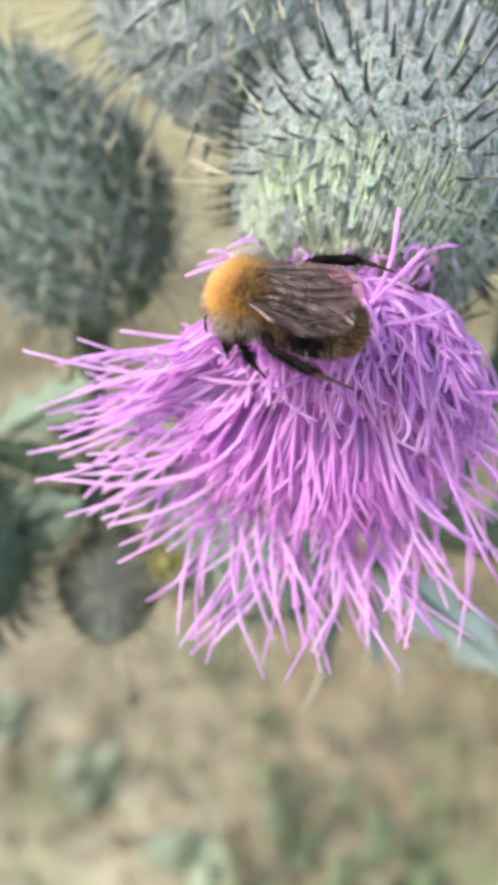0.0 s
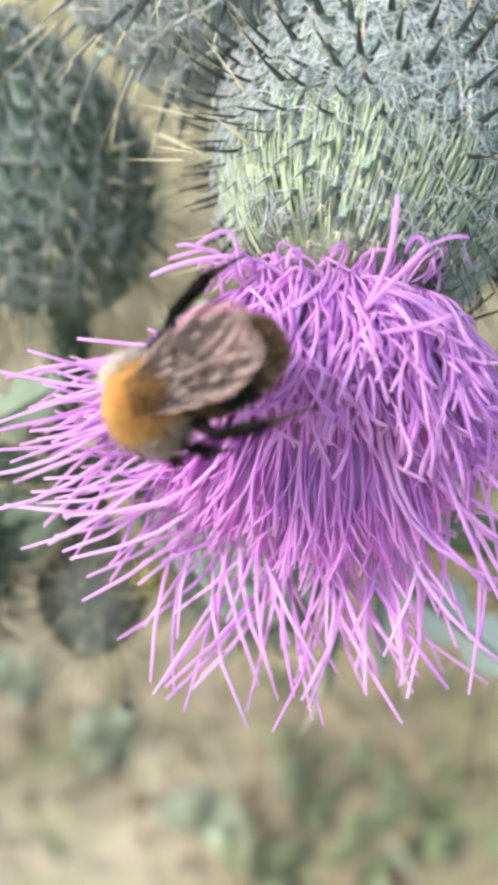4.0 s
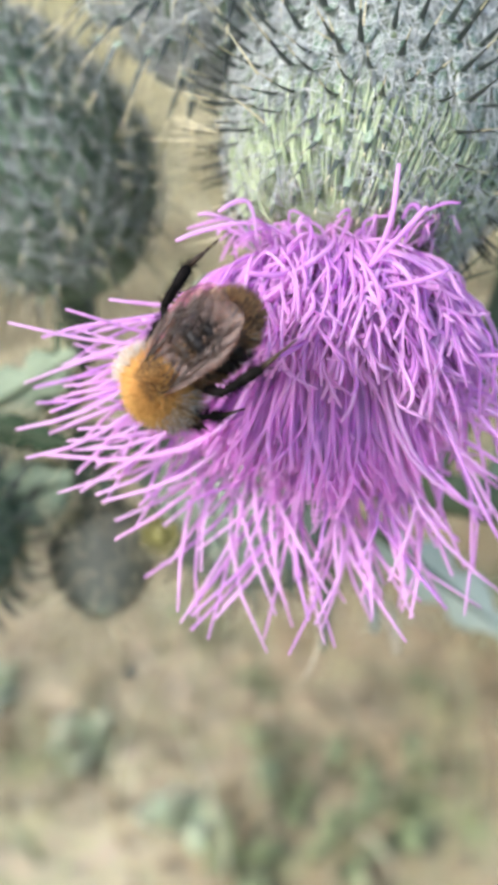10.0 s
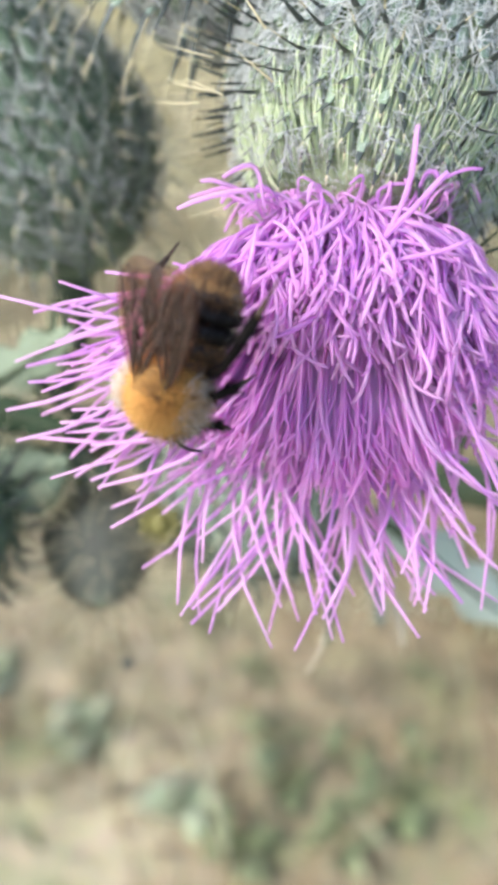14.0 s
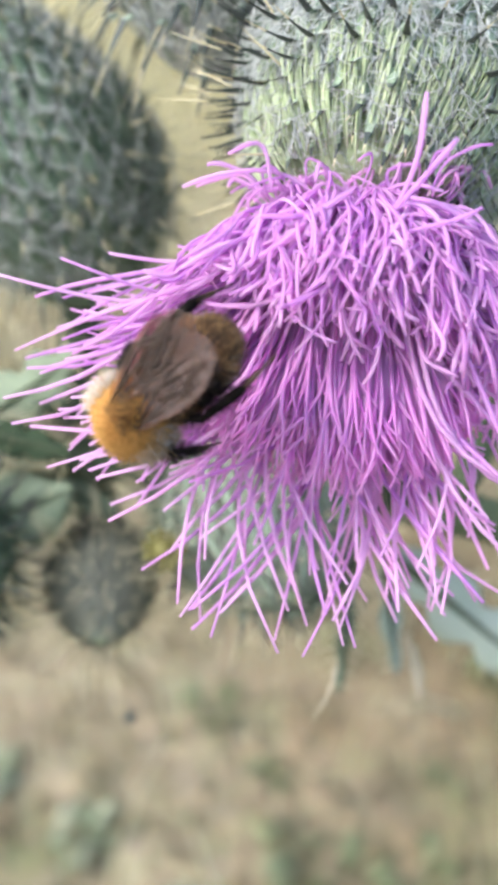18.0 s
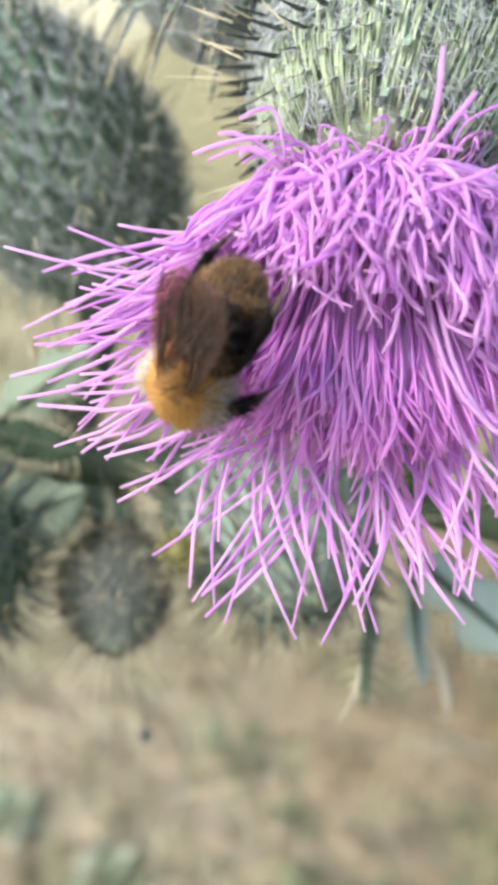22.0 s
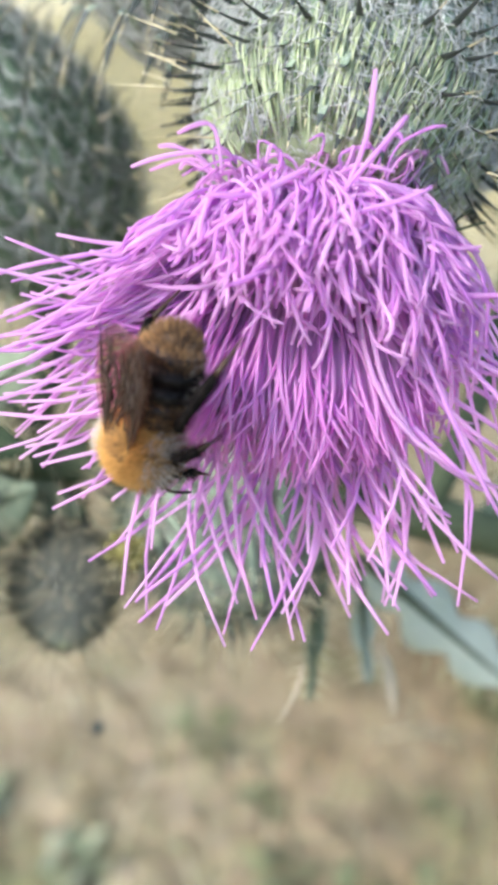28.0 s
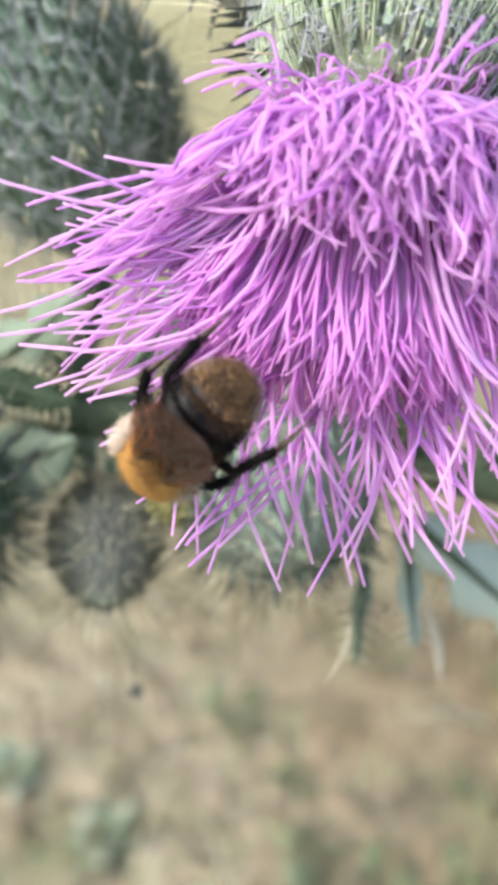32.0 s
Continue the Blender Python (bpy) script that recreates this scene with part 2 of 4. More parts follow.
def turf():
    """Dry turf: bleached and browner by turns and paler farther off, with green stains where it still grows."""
    m = bpy.data.materials.new("dry turf")
    m.use_nodes = True
    n, l = m.node_tree.nodes, m.node_tree.links
    b = n["Principled BSDF"]
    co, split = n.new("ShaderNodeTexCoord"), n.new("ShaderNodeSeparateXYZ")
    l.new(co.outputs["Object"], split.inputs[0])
    broad, patch, grain = [n.new("ShaderNodeTexNoise") for _ in range(3)]
    for tex, size in ((broad, 4.2), (patch, 7), (grain, 60)):
        tex.inputs["Scale"].default_value, tex.inputs["Detail"].default_value = size, 3
        l.new(co.outputs["Object"], tex.inputs["Vector"])
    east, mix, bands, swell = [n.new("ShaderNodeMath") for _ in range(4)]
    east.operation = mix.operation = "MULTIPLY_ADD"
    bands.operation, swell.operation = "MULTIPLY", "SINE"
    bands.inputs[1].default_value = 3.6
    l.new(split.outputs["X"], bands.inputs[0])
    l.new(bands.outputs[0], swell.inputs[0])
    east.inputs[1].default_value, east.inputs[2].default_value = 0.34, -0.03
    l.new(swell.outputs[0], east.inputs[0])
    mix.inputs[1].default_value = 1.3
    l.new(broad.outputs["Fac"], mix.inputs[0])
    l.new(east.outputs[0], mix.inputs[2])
    ramp, green, lay, fine = n.new("ShaderNodeValToRGB"), n.new("ShaderNodeValToRGB"), n.new("ShaderNodeMixRGB"), n.new("ShaderNodeMixRGB")
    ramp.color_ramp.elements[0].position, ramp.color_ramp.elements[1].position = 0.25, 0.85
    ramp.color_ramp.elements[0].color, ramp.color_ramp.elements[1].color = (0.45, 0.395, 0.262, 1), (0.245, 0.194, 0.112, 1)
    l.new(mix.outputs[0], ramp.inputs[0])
    green.color_ramp.elements[0].position, green.color_ramp.elements[1].position = 0.52, 0.68
    green.color_ramp.elements[0].color, green.color_ramp.elements[1].color = (0, 0, 0, 1), (0.8, 0.8, 0.8, 1)
    l.new(patch.outputs["Fac"], green.inputs[0])
    l.new(green.outputs[0], lay.inputs[0])
    l.new(ramp.outputs[0], lay.inputs[1])
    lay.inputs[2].default_value = (0.20, 0.235, 0.115, 1)
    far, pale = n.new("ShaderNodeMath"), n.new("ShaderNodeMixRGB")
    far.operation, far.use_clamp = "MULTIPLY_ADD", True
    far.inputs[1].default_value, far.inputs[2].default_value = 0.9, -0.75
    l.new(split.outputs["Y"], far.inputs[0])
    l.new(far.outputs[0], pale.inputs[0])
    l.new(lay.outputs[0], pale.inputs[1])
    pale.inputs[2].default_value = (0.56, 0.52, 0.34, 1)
    fine.blend_type, fine.inputs[0].default_value = "OVERLAY", 0.2
    l.new(pale.outputs[0], fine.inputs[1])
    l.new(grain.outputs["Color"], fine.inputs[2])
    l.new(fine.outputs[0], b.inputs["Base Color"])
    b.inputs["Roughness"].default_value, b.inputs["Specular IOR Level"].default_value = 0.95, 0.1
    bump = n.new("ShaderNodeBump")
    bump.inputs["Strength"].default_value, bump.inputs["Distance"].default_value = 0.4, 0.01
    l.new(grain.outputs["Fac"], bump.inputs["Height"])
    l.new(bump.outputs[0], b.inputs["Normal"])
    return m


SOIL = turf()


# ---- mesh helpers ----
class Soup:
    """Vertices, faces and material numbers gathered for one mesh."""

    def __init__(self):
        self.v, self.f, self.m = [], [], []

    def tube(self, points, radii, sides=5, mats=None, squash=1.0, side_way=None):
        """A tapered tube through points; the last ring closes to a point where its radius is 0."""
        base, rings, x = len(self.v), len(points), side_way
        for k, (p, r) in enumerate(zip(points, radii)):
            d = (points[min(k + 1, rings - 1)] - points[max(k - 1, 0)]).normalized()
            x = (x - d * d.dot(x)).normalized() if x is not None and (x - d * d.dot(x)).length > 1e-9 else d.orthogonal().normalized()
            y = d.cross(x)
            for s in range(sides):
                a = 2 * math.pi * s / sides
                self.v.append(p + x * (r * math.cos(a)) + y * (r * squash * math.sin(a)))
        for k in range(rings - 1):
            for s in range(sides):
                a, b = base + k * sides + s, base + k * sides + (s + 1) % sides
                self.f.append((a, b, b + sides, a + sides))
                self.m.append(mats[k] if mats else 0)
        self.f.append(tuple(base + (rings - 1) * sides + s for s in range(sides)))
        self.m.append(mats[-1] if mats else 0)
        self.f.append(tuple(base + s for s in reversed(range(sides))))
        self.m.append(mats[0] if mats else 0)

    def hair(self, root, tip, r, mat=0):
        d = (tip - root).normalized()
        x = d.orthogonal().normalized()
        y, b = d.cross(x), len(self.v)
        self.v += [root + x * r, root + (y * 0.87 - x * 0.5) * r, root - (y * 0.87 + x * 0.5) * r, tip]
        self.f += [(b, b + 1, b + 3), (b + 1, b + 2, b + 3), (b + 2, b, b + 3)]
        self.m += [mat] * 3

    def blob(self, place, size, seg=16, rings=10, turn=None, wobble=0.0):
        """A rounded body, with an uneven skin where wobble is set."""
        base = len(self.v)
        turn = turn or Matrix.Identity(3)
        for k in range(rings + 1):
            th = math.pi * k / rings
            for s in range(seg):
                a = 2 * math.pi * s / seg
                n = Vector((math.sin(th) * math.cos(a), math.sin(th) * math.sin(a), math.cos(th)))
                q = 1 + wobble * noise.noise(n * 2.3 + Vector(place) * 900)
                self.v.append(Vector(place) + turn @ Vector((n.x * size[0] * q, n.y * size[1] * q, n.z * size[2] * q)))
        for k in range(rings):
            for s in range(seg):
                a, b = base + k * seg + s, base + k * seg + (s + 1) % seg
                self.f.append((a, a + seg, b + seg, b))
                self.m.append(0)

    def mesh(self, name, mats, smooth=True):
        me = bpy.data.meshes.new(name)
        me.from_pydata([tuple(v) for v in self.v], [], self.f)
        for m in mats:
            me.materials.append(m)
        me.polygons.foreach_set("material_index", self.m)
        me.polygons.foreach_set("use_smooth", [smooth] * len(self.f))
        me.update()
        return me


def thing(name, m, label, category, group="", kind=""):
    ob = new(name)
    ob.empty_display_size = 0.005
    ob.matrix_world = m
    return tagged(ob, label, category, group, kind)


def part(name, data, parent, m=None, label="", kind=""):
    """Links a mesh as one object under a thing or part; m is its pose in the parent's space."""
    ob = new(name, data)
    ob.parent = parent
    ob.matrix_basis = m if m is not None else Matrix.Identity(4)
    return tagged(ob, label, kind=kind)


def bent(a, b, c, count):
    """Points on a curve from a by way of b to c."""
    return [a.lerp(b, k / (count - 1)).lerp(b.lerp(c, k / (count - 1)), k / (count - 1)) for k in range(count)]


# ---- ground ----
def ground():
    s = Soup()
    n = 60
    for i in range(n + 1):
        for j in range(n + 1):
            x, y = ((i / n * 2 - 1) * abs(i / n * 2 - 1) ** 3 * 300), ((j / n * 2 - 1) * abs(j / n * 2 - 1) ** 3 * 300 + 1.0)
            s.v.append(Vector((x, y, 0.03 * noise.noise(Vector((x, y, 0)) * 2.1) if abs(x) < 20 else 0)))
    for i in range(n):
        for j in range(n):
            a = i * (n + 1) + j
            s.f.append((a, a + n + 1, a + n + 2, a + 1))
            s.m.append(0)
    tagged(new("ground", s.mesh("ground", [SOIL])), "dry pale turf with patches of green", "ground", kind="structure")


def blades(name, mat, count, seed, spread, tall, label, patches):
    rng = random.Random(seed)
    s = Soup()
    for _ in range(count):
        x, y = [rng.gauss((a + b) / 2, (b - a) / 3.6) for a, b in spread]
        if y < -1.2 or noise.noise(Vector((x * 3.1, y * 3.1, seed))) < patches:
            continue
        h, a = rng.uniform(*tall), rng.uniform(0, 2 * math.pi)
        lean = Vector((math.cos(a), math.sin(a), 0)) * h * rng.uniform(0.2, 0.9)
        p = Vector((x, y, -0.01))
        s.tube(bent(p, p + Vector((0, 0, h * 0.7)), p + lean + Vector((0, 0, h * 0.8)), 4), [0.004, 0.0035, 0.002, 0.0003], 3, squash=0.3)
    tagged(new(name, s.mesh(name, [mat])), label, "grass", kind="stuff")


ground()
blades("dry_grass", STRAW, 9000, 3, ((-1.3, 1.3), (-0.2, 2.8)), (0.04, 0.13), "bleached dry grass blades lying on the turf", -0.5)
blades("green_grass", GRASS, 5000, 8, ((-0.7, 1.7), (-0.2, 2.8)), (0.03, 0.10), "dull green grass tufts among dry blades", 0.12)


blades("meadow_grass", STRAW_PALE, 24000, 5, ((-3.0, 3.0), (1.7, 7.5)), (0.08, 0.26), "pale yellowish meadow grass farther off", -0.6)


# ---- thistle buds ----
def bract_mesh(turn, spine, base, reach, broad, bold, needle, flat):
    """A flat scale that lies along +z on the bud, then a dark point that bends over towards +x by turn degrees and ends in a straw spine."""
    s, p, pts = Soup(), Vector((0, 0, 0)), []
    steps = [q * reach * flat for q in (0.0012, 0.0013, 0.0011, 0.0010)] + [spine * reach * q for q in (0.22, 0.20, 0.18, 0.42)]
    for k in range(9):
        pts.append(p.copy())
        a = radians(turn) * (0.04, 0.08, 0.22, 0.6, 1, 1.02, 1.06, 1.1, 1)[k]
        p += Vector((math.sin(a), 0, math.cos(a))) * (steps[k] if k < 8 else 0)
    radii = [0.0007 * broad, 0.00095 * broad, 0.00080 * broad, 0.00058 * broad, 0.00040 * bold, 0.00032 * bold, 0.00015 * bold, 0.00006 * needle, 0.00001]
    s.tube(pts, radii, 6, [0, 0, 0, 0, 1, 1, 1, 2, 2] if turn > 10 else [0, 0, 0, 0, 0, 0, 0, 1, 1], 0.12, Vector((0, 1, 0)))
    return s.mesh("bract", [base, BRACT_DARK, SPINE])


def bud_profile(u, closed):
    """Radius, in parts of the widest, from the base (0) to the mouth (1)."""
    if closed:
        return max(0.03, math.sin(math.pi * min(0.995, max(0.01, 0.05 + 0.945 * u))) ** 0.62)
    return max(0.05, math.sin(math.pi * min(1, max(0.01, 0.06 + 0.83 * u ** 0.9))) ** 0.62)


BENDS = ((6, 0.0008), (24, 0.0018), (52, 0.0038), (72, 0.0048), (92, 0.0050), (112, 0.0054))


@functools.lru_cache(None)
def bract_set(tone, reach, broad, bold, needle, flat):
    tone = bpy.data.materials[tone]
    return [bract_mesh(a, l, tone, reach, broad, bold, needle, flat) for a, l in BENDS]



def bud(name, centre, axis, radius, half, label, count, seed, threads, closed=True, reach=1.0, tone=BRACT, body_tone=BODY_GREEN, net=0.0, all_joined=False, broad=1.0, bold=1.0, needle=1.2, fringe=0, flat=1.0, quill=0.0075, taper=0.0):
    """A spiny head: axis runs from its base to its mouth. Places and sizes in steps."""
    rng = random.Random(seed)
    ax = way(*axis).normalized()
    home = frame_of(ax, RIGHT, at(*centre))
    ob = thing(name, home, label, "thistle bud", "spiny thistle buds" if name == "thistle_bud" else "")
    R, H = radius * STEP, half * STEP
    girth = lambda u: bud_profile(u, closed) * (1 - taper * max(0.0, u) ** 1.5)
    s, n, seg = Soup(), 24, 44
    for k in range(n + 1):
        u = k / n
        for q in range(seg):
            a = 2 * math.pi * q / seg
            r = R * girth(u) * (1 + 0.03 * math.sin(q * 5 + k * 2.5)) * 0.96
            s.v.append(Vector((r * math.cos(a), r * math.sin(a), H * (2 * u - 1))))
    for k in range(n):
        for q in range(seg):
            a, b = k * seg + q, k * seg + (q + 1) % seg
            s.f.append((a, b, b + seg, a + seg))
            s.m.append(1 if k / n > 0.55 and not closed else 0)
    s.f += [tuple(reversed(range(seg))), tuple(n * seg + q for q in range(seg))]
    s.m += [0, 1]
    body = part("involucre", s.mesh("involucre", [body_tone, BODY_PALE]), ob)
    rows = []
    for k in range(count):
        u = 0.015 + (0.98 if closed else 0.92) * ((k + 0.5) / count)
        u = u if not closed else (math.acos(1 - 2 * u) / math.pi) * 0.5 + u * 0.5
        a = k * 2.39996 + rng.uniform(-0.015, 0.015)
        r = R * girth(u)
        out = Vector((math.cos(a), math.sin(a), 0))
        slope = (girth(u + 0.01) - girth(u - 0.01)) * R / (0.02 * 2 * H)
        along = (Vector((0, 0, 1)) + out * slope).normalized()
        place = out * r + Vector((0, 0, H * (2 * u - 1)))
        lift = (out - along * out.dot(along)).normalized()
        rows.append((u, place, lift, along))
    # the bracts on the side of the path are pieces of their own, the rest one coat
    facing = sorted(range(count), key=lambda k: (home.to_3x3() @ rows[k][2]).dot(AHEAD))
    single = set() if all_joined else set(facing[:300])
    joined = Soup()
    for k, (u, place, lift, along) in enumerate(rows):
        kind = int((1 - u) * 7.5 + 1.2 + rng.uniform(-0.45, 0.45)) if not closed else int((1 - u) * 3.4 + 2.3 + rng.uniform(-0.4, 0.4))
        kind = min(5, max(0 if not closed else 1, kind))
        size = rng.uniform(0.88, 1.12) * (0.72 if not closed and u < 0.36 else 1)
        m = frame_of(along + lift * 0.07 + Vector((rng.uniform(-.12, .12), rng.uniform(-.12, .12), rng.uniform(-.12, .12))), lift, place - along * 0.0020, size)
        if not closed and u > 0.8:
            m = m @ Matrix.Diagonal((1, 1, 1.1, 1))
        pale = not closed and u > 0.72 + rng.uniform(-0.12, 0.12)
        woolly = not closed and u < 0.46 + rng.uniform(-0.1, 0.1) and rng.random() < 0.6
        me = bract_set((BRACT_PALE if pale else BRACT_GREY if woolly else tone).name, reach, broad * (1.1 if pale else 1.0), bold, needle, flat)[kind]
        if k in single:
            part("bract", me, body, m)
        else:
            base = len(joined.v)
            joined.v += [m @ v.co for v in me.vertices]
            joined.f += [tuple(base + i for i in f.vertices) for f in me.polygons]
            joined.m += [f.material_index for f in me.polygons]
    if joined.v:
        part("bract_coat", joined.mesh("bract_coat", [tone, tone if tone is BRACT_FADED else BRACT_DARK, SPINE]), ob, kind="stuff")
    # cobweb wool: fine wavy threads, and a coarser net from bract to bract
    spots = np.array([tuple(p + lf * 0.0009 + al * 0.0018 * reach) for _, p, lf, al in rows])
    far = ((spots[:, None] - spots[None]) ** 2).sum(-1)
    close = np.argsort(far, axis=1)[:, 1:8]
    w, sunk = Soup(), 0.0 if closed else 0.0005
    for k in range(count):
        kin = sorted((far[k, j], j) for j in (k + 8, k + 13, k + 21, k + 34) if net and j < count and abs(spots[j][2] - spots[k][2]) > 0.45 * math.sqrt(far[k, j]))
        for reach_sq, j in kin[:2]:
            if reach_sq < far[k, close[k][0]] * 6:
                p, q = Vector(spots[k]) - rows[k][2] * sunk, Vector(spots[j]) - rows[j][2] * sunk
                w.tube(bent(p, p.lerp(q, 0.5) + rows[k][2] * 0.0003, q, 4), [net * 1.3, net * 0.7, net * 0.7, net * 1.3], 3)
    for _ in range(threads):
        k = rng.randrange(count)
        u, _, lift, along = rows[k]
        if not closed and rng.random() < (u - 0.84) * 4:
            continue
        p, q = Vector(spots[k]), Vector(spots[rng.choice(close[k])])
        drop = lift * rng.uniform(-0.0012, 0.0004)
        j = [Vector([rng.uniform(-0.0008, 0.0008) for _ in range(3)]) for _ in range(4)]
        p, q = p + j[0] + drop, q + j[1] + drop
        r = rng.choice((0.00002, 0.00003, 0.00004, 0.00005))
        wave = along.cross(lift) * rng.uniform(-0.0004, 0.0004)
        run = [p.lerp(q, f) + j[2] * (0.6 * math.sin(math.pi * f)) + wave * math.sin(7 * f) for f in (0, 0.2, 0.4, 0.6, 0.8, 1)]
        w.tube(run, [r, r, r, r * 0.8, r * 0.7, r * 0.5], 3)
    # fine strands that run down the neck of an open head
    strands = Soup()
    for _ in range(0 if closed else 700):
        u, a = rng.uniform(0.86, 1.04), rng.uniform(0, 2 * math.pi)
        p, a2 = [], a + rng.uniform(-0.06, 0.06)
        for f in (0, 0.25, 0.5, 0.75, 1):
            v, b = u - 0.16 * (1 - f), a + (a2 - a) * f
            r = R * bud_profile(v, False) + 0.0004 + 0.0007 * math.sin(math.pi * f)
            p.append(Vector((r * math.cos(b), r * math.sin(b), H * (2 * v - 1))))
        q = rng.choice((0.00005, 0.00007, 0.0001, 0.00014))
        strands.tube(p, [q * 0.5, q, q, q, q * 0.3], 3)
    if strands.v:
        part("neck_fibre", strands.mesh("neck_fibre", [STRAND]), ob, kind="stuff", label="pale green fibres of the neck")
    # long pale needles that stand out all round
    needles = Soup()
    for _ in range(fringe):
        k = rng.randrange(count)
        lift, along = rows[k][2], rows[k][3]
        p = Vector(spots[k]) + Vector([rng.uniform(-0.001, 0.001) for _ in range(3)])
        d = (lift + along * rng.uniform(-0.5, 0.5) + Vector([rng.uniform(-0.25, 0.25) for _ in range(3)])).normalized()
        p = p + d * 0.003
        needles.hair(p, p + d * quill * rng.uniform(0.6, 1.3), 0.00011)
    if fringe:
        part("needle_fringe", needles.mesh("needle_fringe", [SPINE]), ob, kind="stuff", label="pale straw needles")
    part("wool", w.mesh("wool", [WOOL]), ob, kind="stuff", label="white cobweb wool between the bracts")
    return ob


def stem(parent, a, b, c, r0, r1, spiny=0, seed=1, name="stem"):
    """A ribbed stem under a thing, from a by way of b to c (places in steps)."""
    inv, s, rng = parent.matrix_world.inverted(), Soup(), random.Random(seed)
    pts = [inv @ p for p in bent(at(*a), at(*b), at(*c), 14)]
    s.tube(pts, [(r0 + (r1 - r0) * k / 13) * (1 + 0.08 * math.sin(k * 2.1)) for k in range(14)], 9)
    ob, t = part(name, s.mesh(name, [STEM]), parent), Soup()
    for _ in range(spiny):
        k = rng.randrange(13)
        p = pts[k].lerp(pts[k + 1], rng.random())
        d = Vector([rng.uniform(-1, 1) for _ in range(3)]).normalized()
        t.hair(p, p + d * rng.uniform(0.004, 0.008), 0.0004)
    part("prickle_fringe", t.mesh("prickle_fringe", [SPINE]), ob, kind="stuff")
    return ob


bpy.context.view_layer.update()
HEAD_AXIS = (-0.26, 0.88, -0.4)
HEAD, HEAD_HALF = (1.5, -3.39, 10.7), 1.8
flower = bud("thistle_flower", HEAD, HEAD_AXIS, 1.49, HEAD_HALF, "open purple thistle flower nodding from its woolly spiny green head", 560, 11, 11500, False, 0.95, net=0.00008, broad=0.62, bold=0.66, needle=1.3, flat=0.85, fringe=60, quill=0.004)
tagged(flower, category="flower")
bud_left = bud("thistle_bud", (-2.83, -3.77, 13.9), (-0.3, -0.85, -0.4), 1.68, 2.05, "closed dark green spiny bud with pale net of wool", 270, 5, 1600, True, 1.0, BRACT_DEEP, BODY_DARK, 0.00007, broad=0.8, bold=0.6, needle=1.4, fringe=130, quill=0.006, taper=0.34)
bud_rear = bud("thistle_bud", (-0.08, -5.7, 11.5), (0.3, -0.75, -0.5), 1.72, 1.75, "grey woolly bud with long dark spines", 290, 6, 4600, True, 1.18, BRACT, BODY_GREY, 0.00015, broad=0.62, bold=0.9, needle=1.3, fringe=150, quill=0.007, flat=0.8)
bud_low = bud("thistle_bud", (0.3, 2.1, 23.8), (0.2, 0.6, -0.7), 2.6, 2.8, "dull green spiny bud below the flower", 260, 7, 300, True, 1.6, BRACT_MID, BODY_DULL, 0.0, True, bold=0.7, needle=2.0, fringe=260, quill=0.010)
bud_dark = bud("thistle_bud", (-3.9, 3.95, 24.5), (0.1, 0.7, -0.6), 1.45, 1.75, "greyish fading bud behind the flower", 420, 8, 0, True, 0.6, BRACT_FADED, BODY_DULL, 0.0, True, bold=0.3, fringe=480, quill=0.011, broad=0.8)
bud_edge = bud("thistle_bud", (-7.6, 3.0, 22.8), (0.1, 0.7, -0.6), 1.9, 2.3, "dark green bud at the plant's edge", 200, 9, 0, True, 1.9, BRACT_DEEP, BODY_DARK, 0.0, True, bold=1.8)
bpy.context.view_layer.update()
stem(flower, (1.55, -4.9, 11.4), (2.2, -5.6, 13.4), (1.7, 0.9, 14.1), 0.0027, 0.003, 40, 1)
stem(bud_left, (-2.5, -2.2, 14.7), (-2.6, -1.0, 15.4), (-3.0, 0.2, 14.3), 0.0024, 0.003, 30, 2)
stem(bud_rear, (0.3, -4.8, 12.6), (1.0, -4.4, 14.6), (1.7, 0.9, 14.2), 0.0024, 0.0028, 30, 3)
stem(bud_low, (0.0, 2.0, 25.6), (0.8, 1.0, 27), (2.0, 1.2, 24.2), 0.003, 0.0035, 20, 4)
stem(bud_dark, (-3.9, 3.0, 25.6), (-4.0, 1.0, 26), (-4.8, 0.6, 24), 0.003, 0.0035, 20, 5)
stem(bud_edge, (-7.0, 1.6, 24.0), (-7.2, 0.8, 25), (-7.6, 0.4, 24), 0.003, 0.0035, 20, 6)


LOW_EYE = at(0, 0, 1.73)


def nearer(ob, k=0.56):
    """Draws a low thing, planned at arm's length, towards the eye, its size with it."""
    ob.matrix_world = Matrix.Translation(LOW_EYE) @ Matrix.Scale(k, 4) @ Matrix.Translation(-LOW_EYE) @ ob.matrix_world
    bpy.context.view_layer.update()


for low in (bud_low, bud_dark, bud_edge):
    nearer(low)


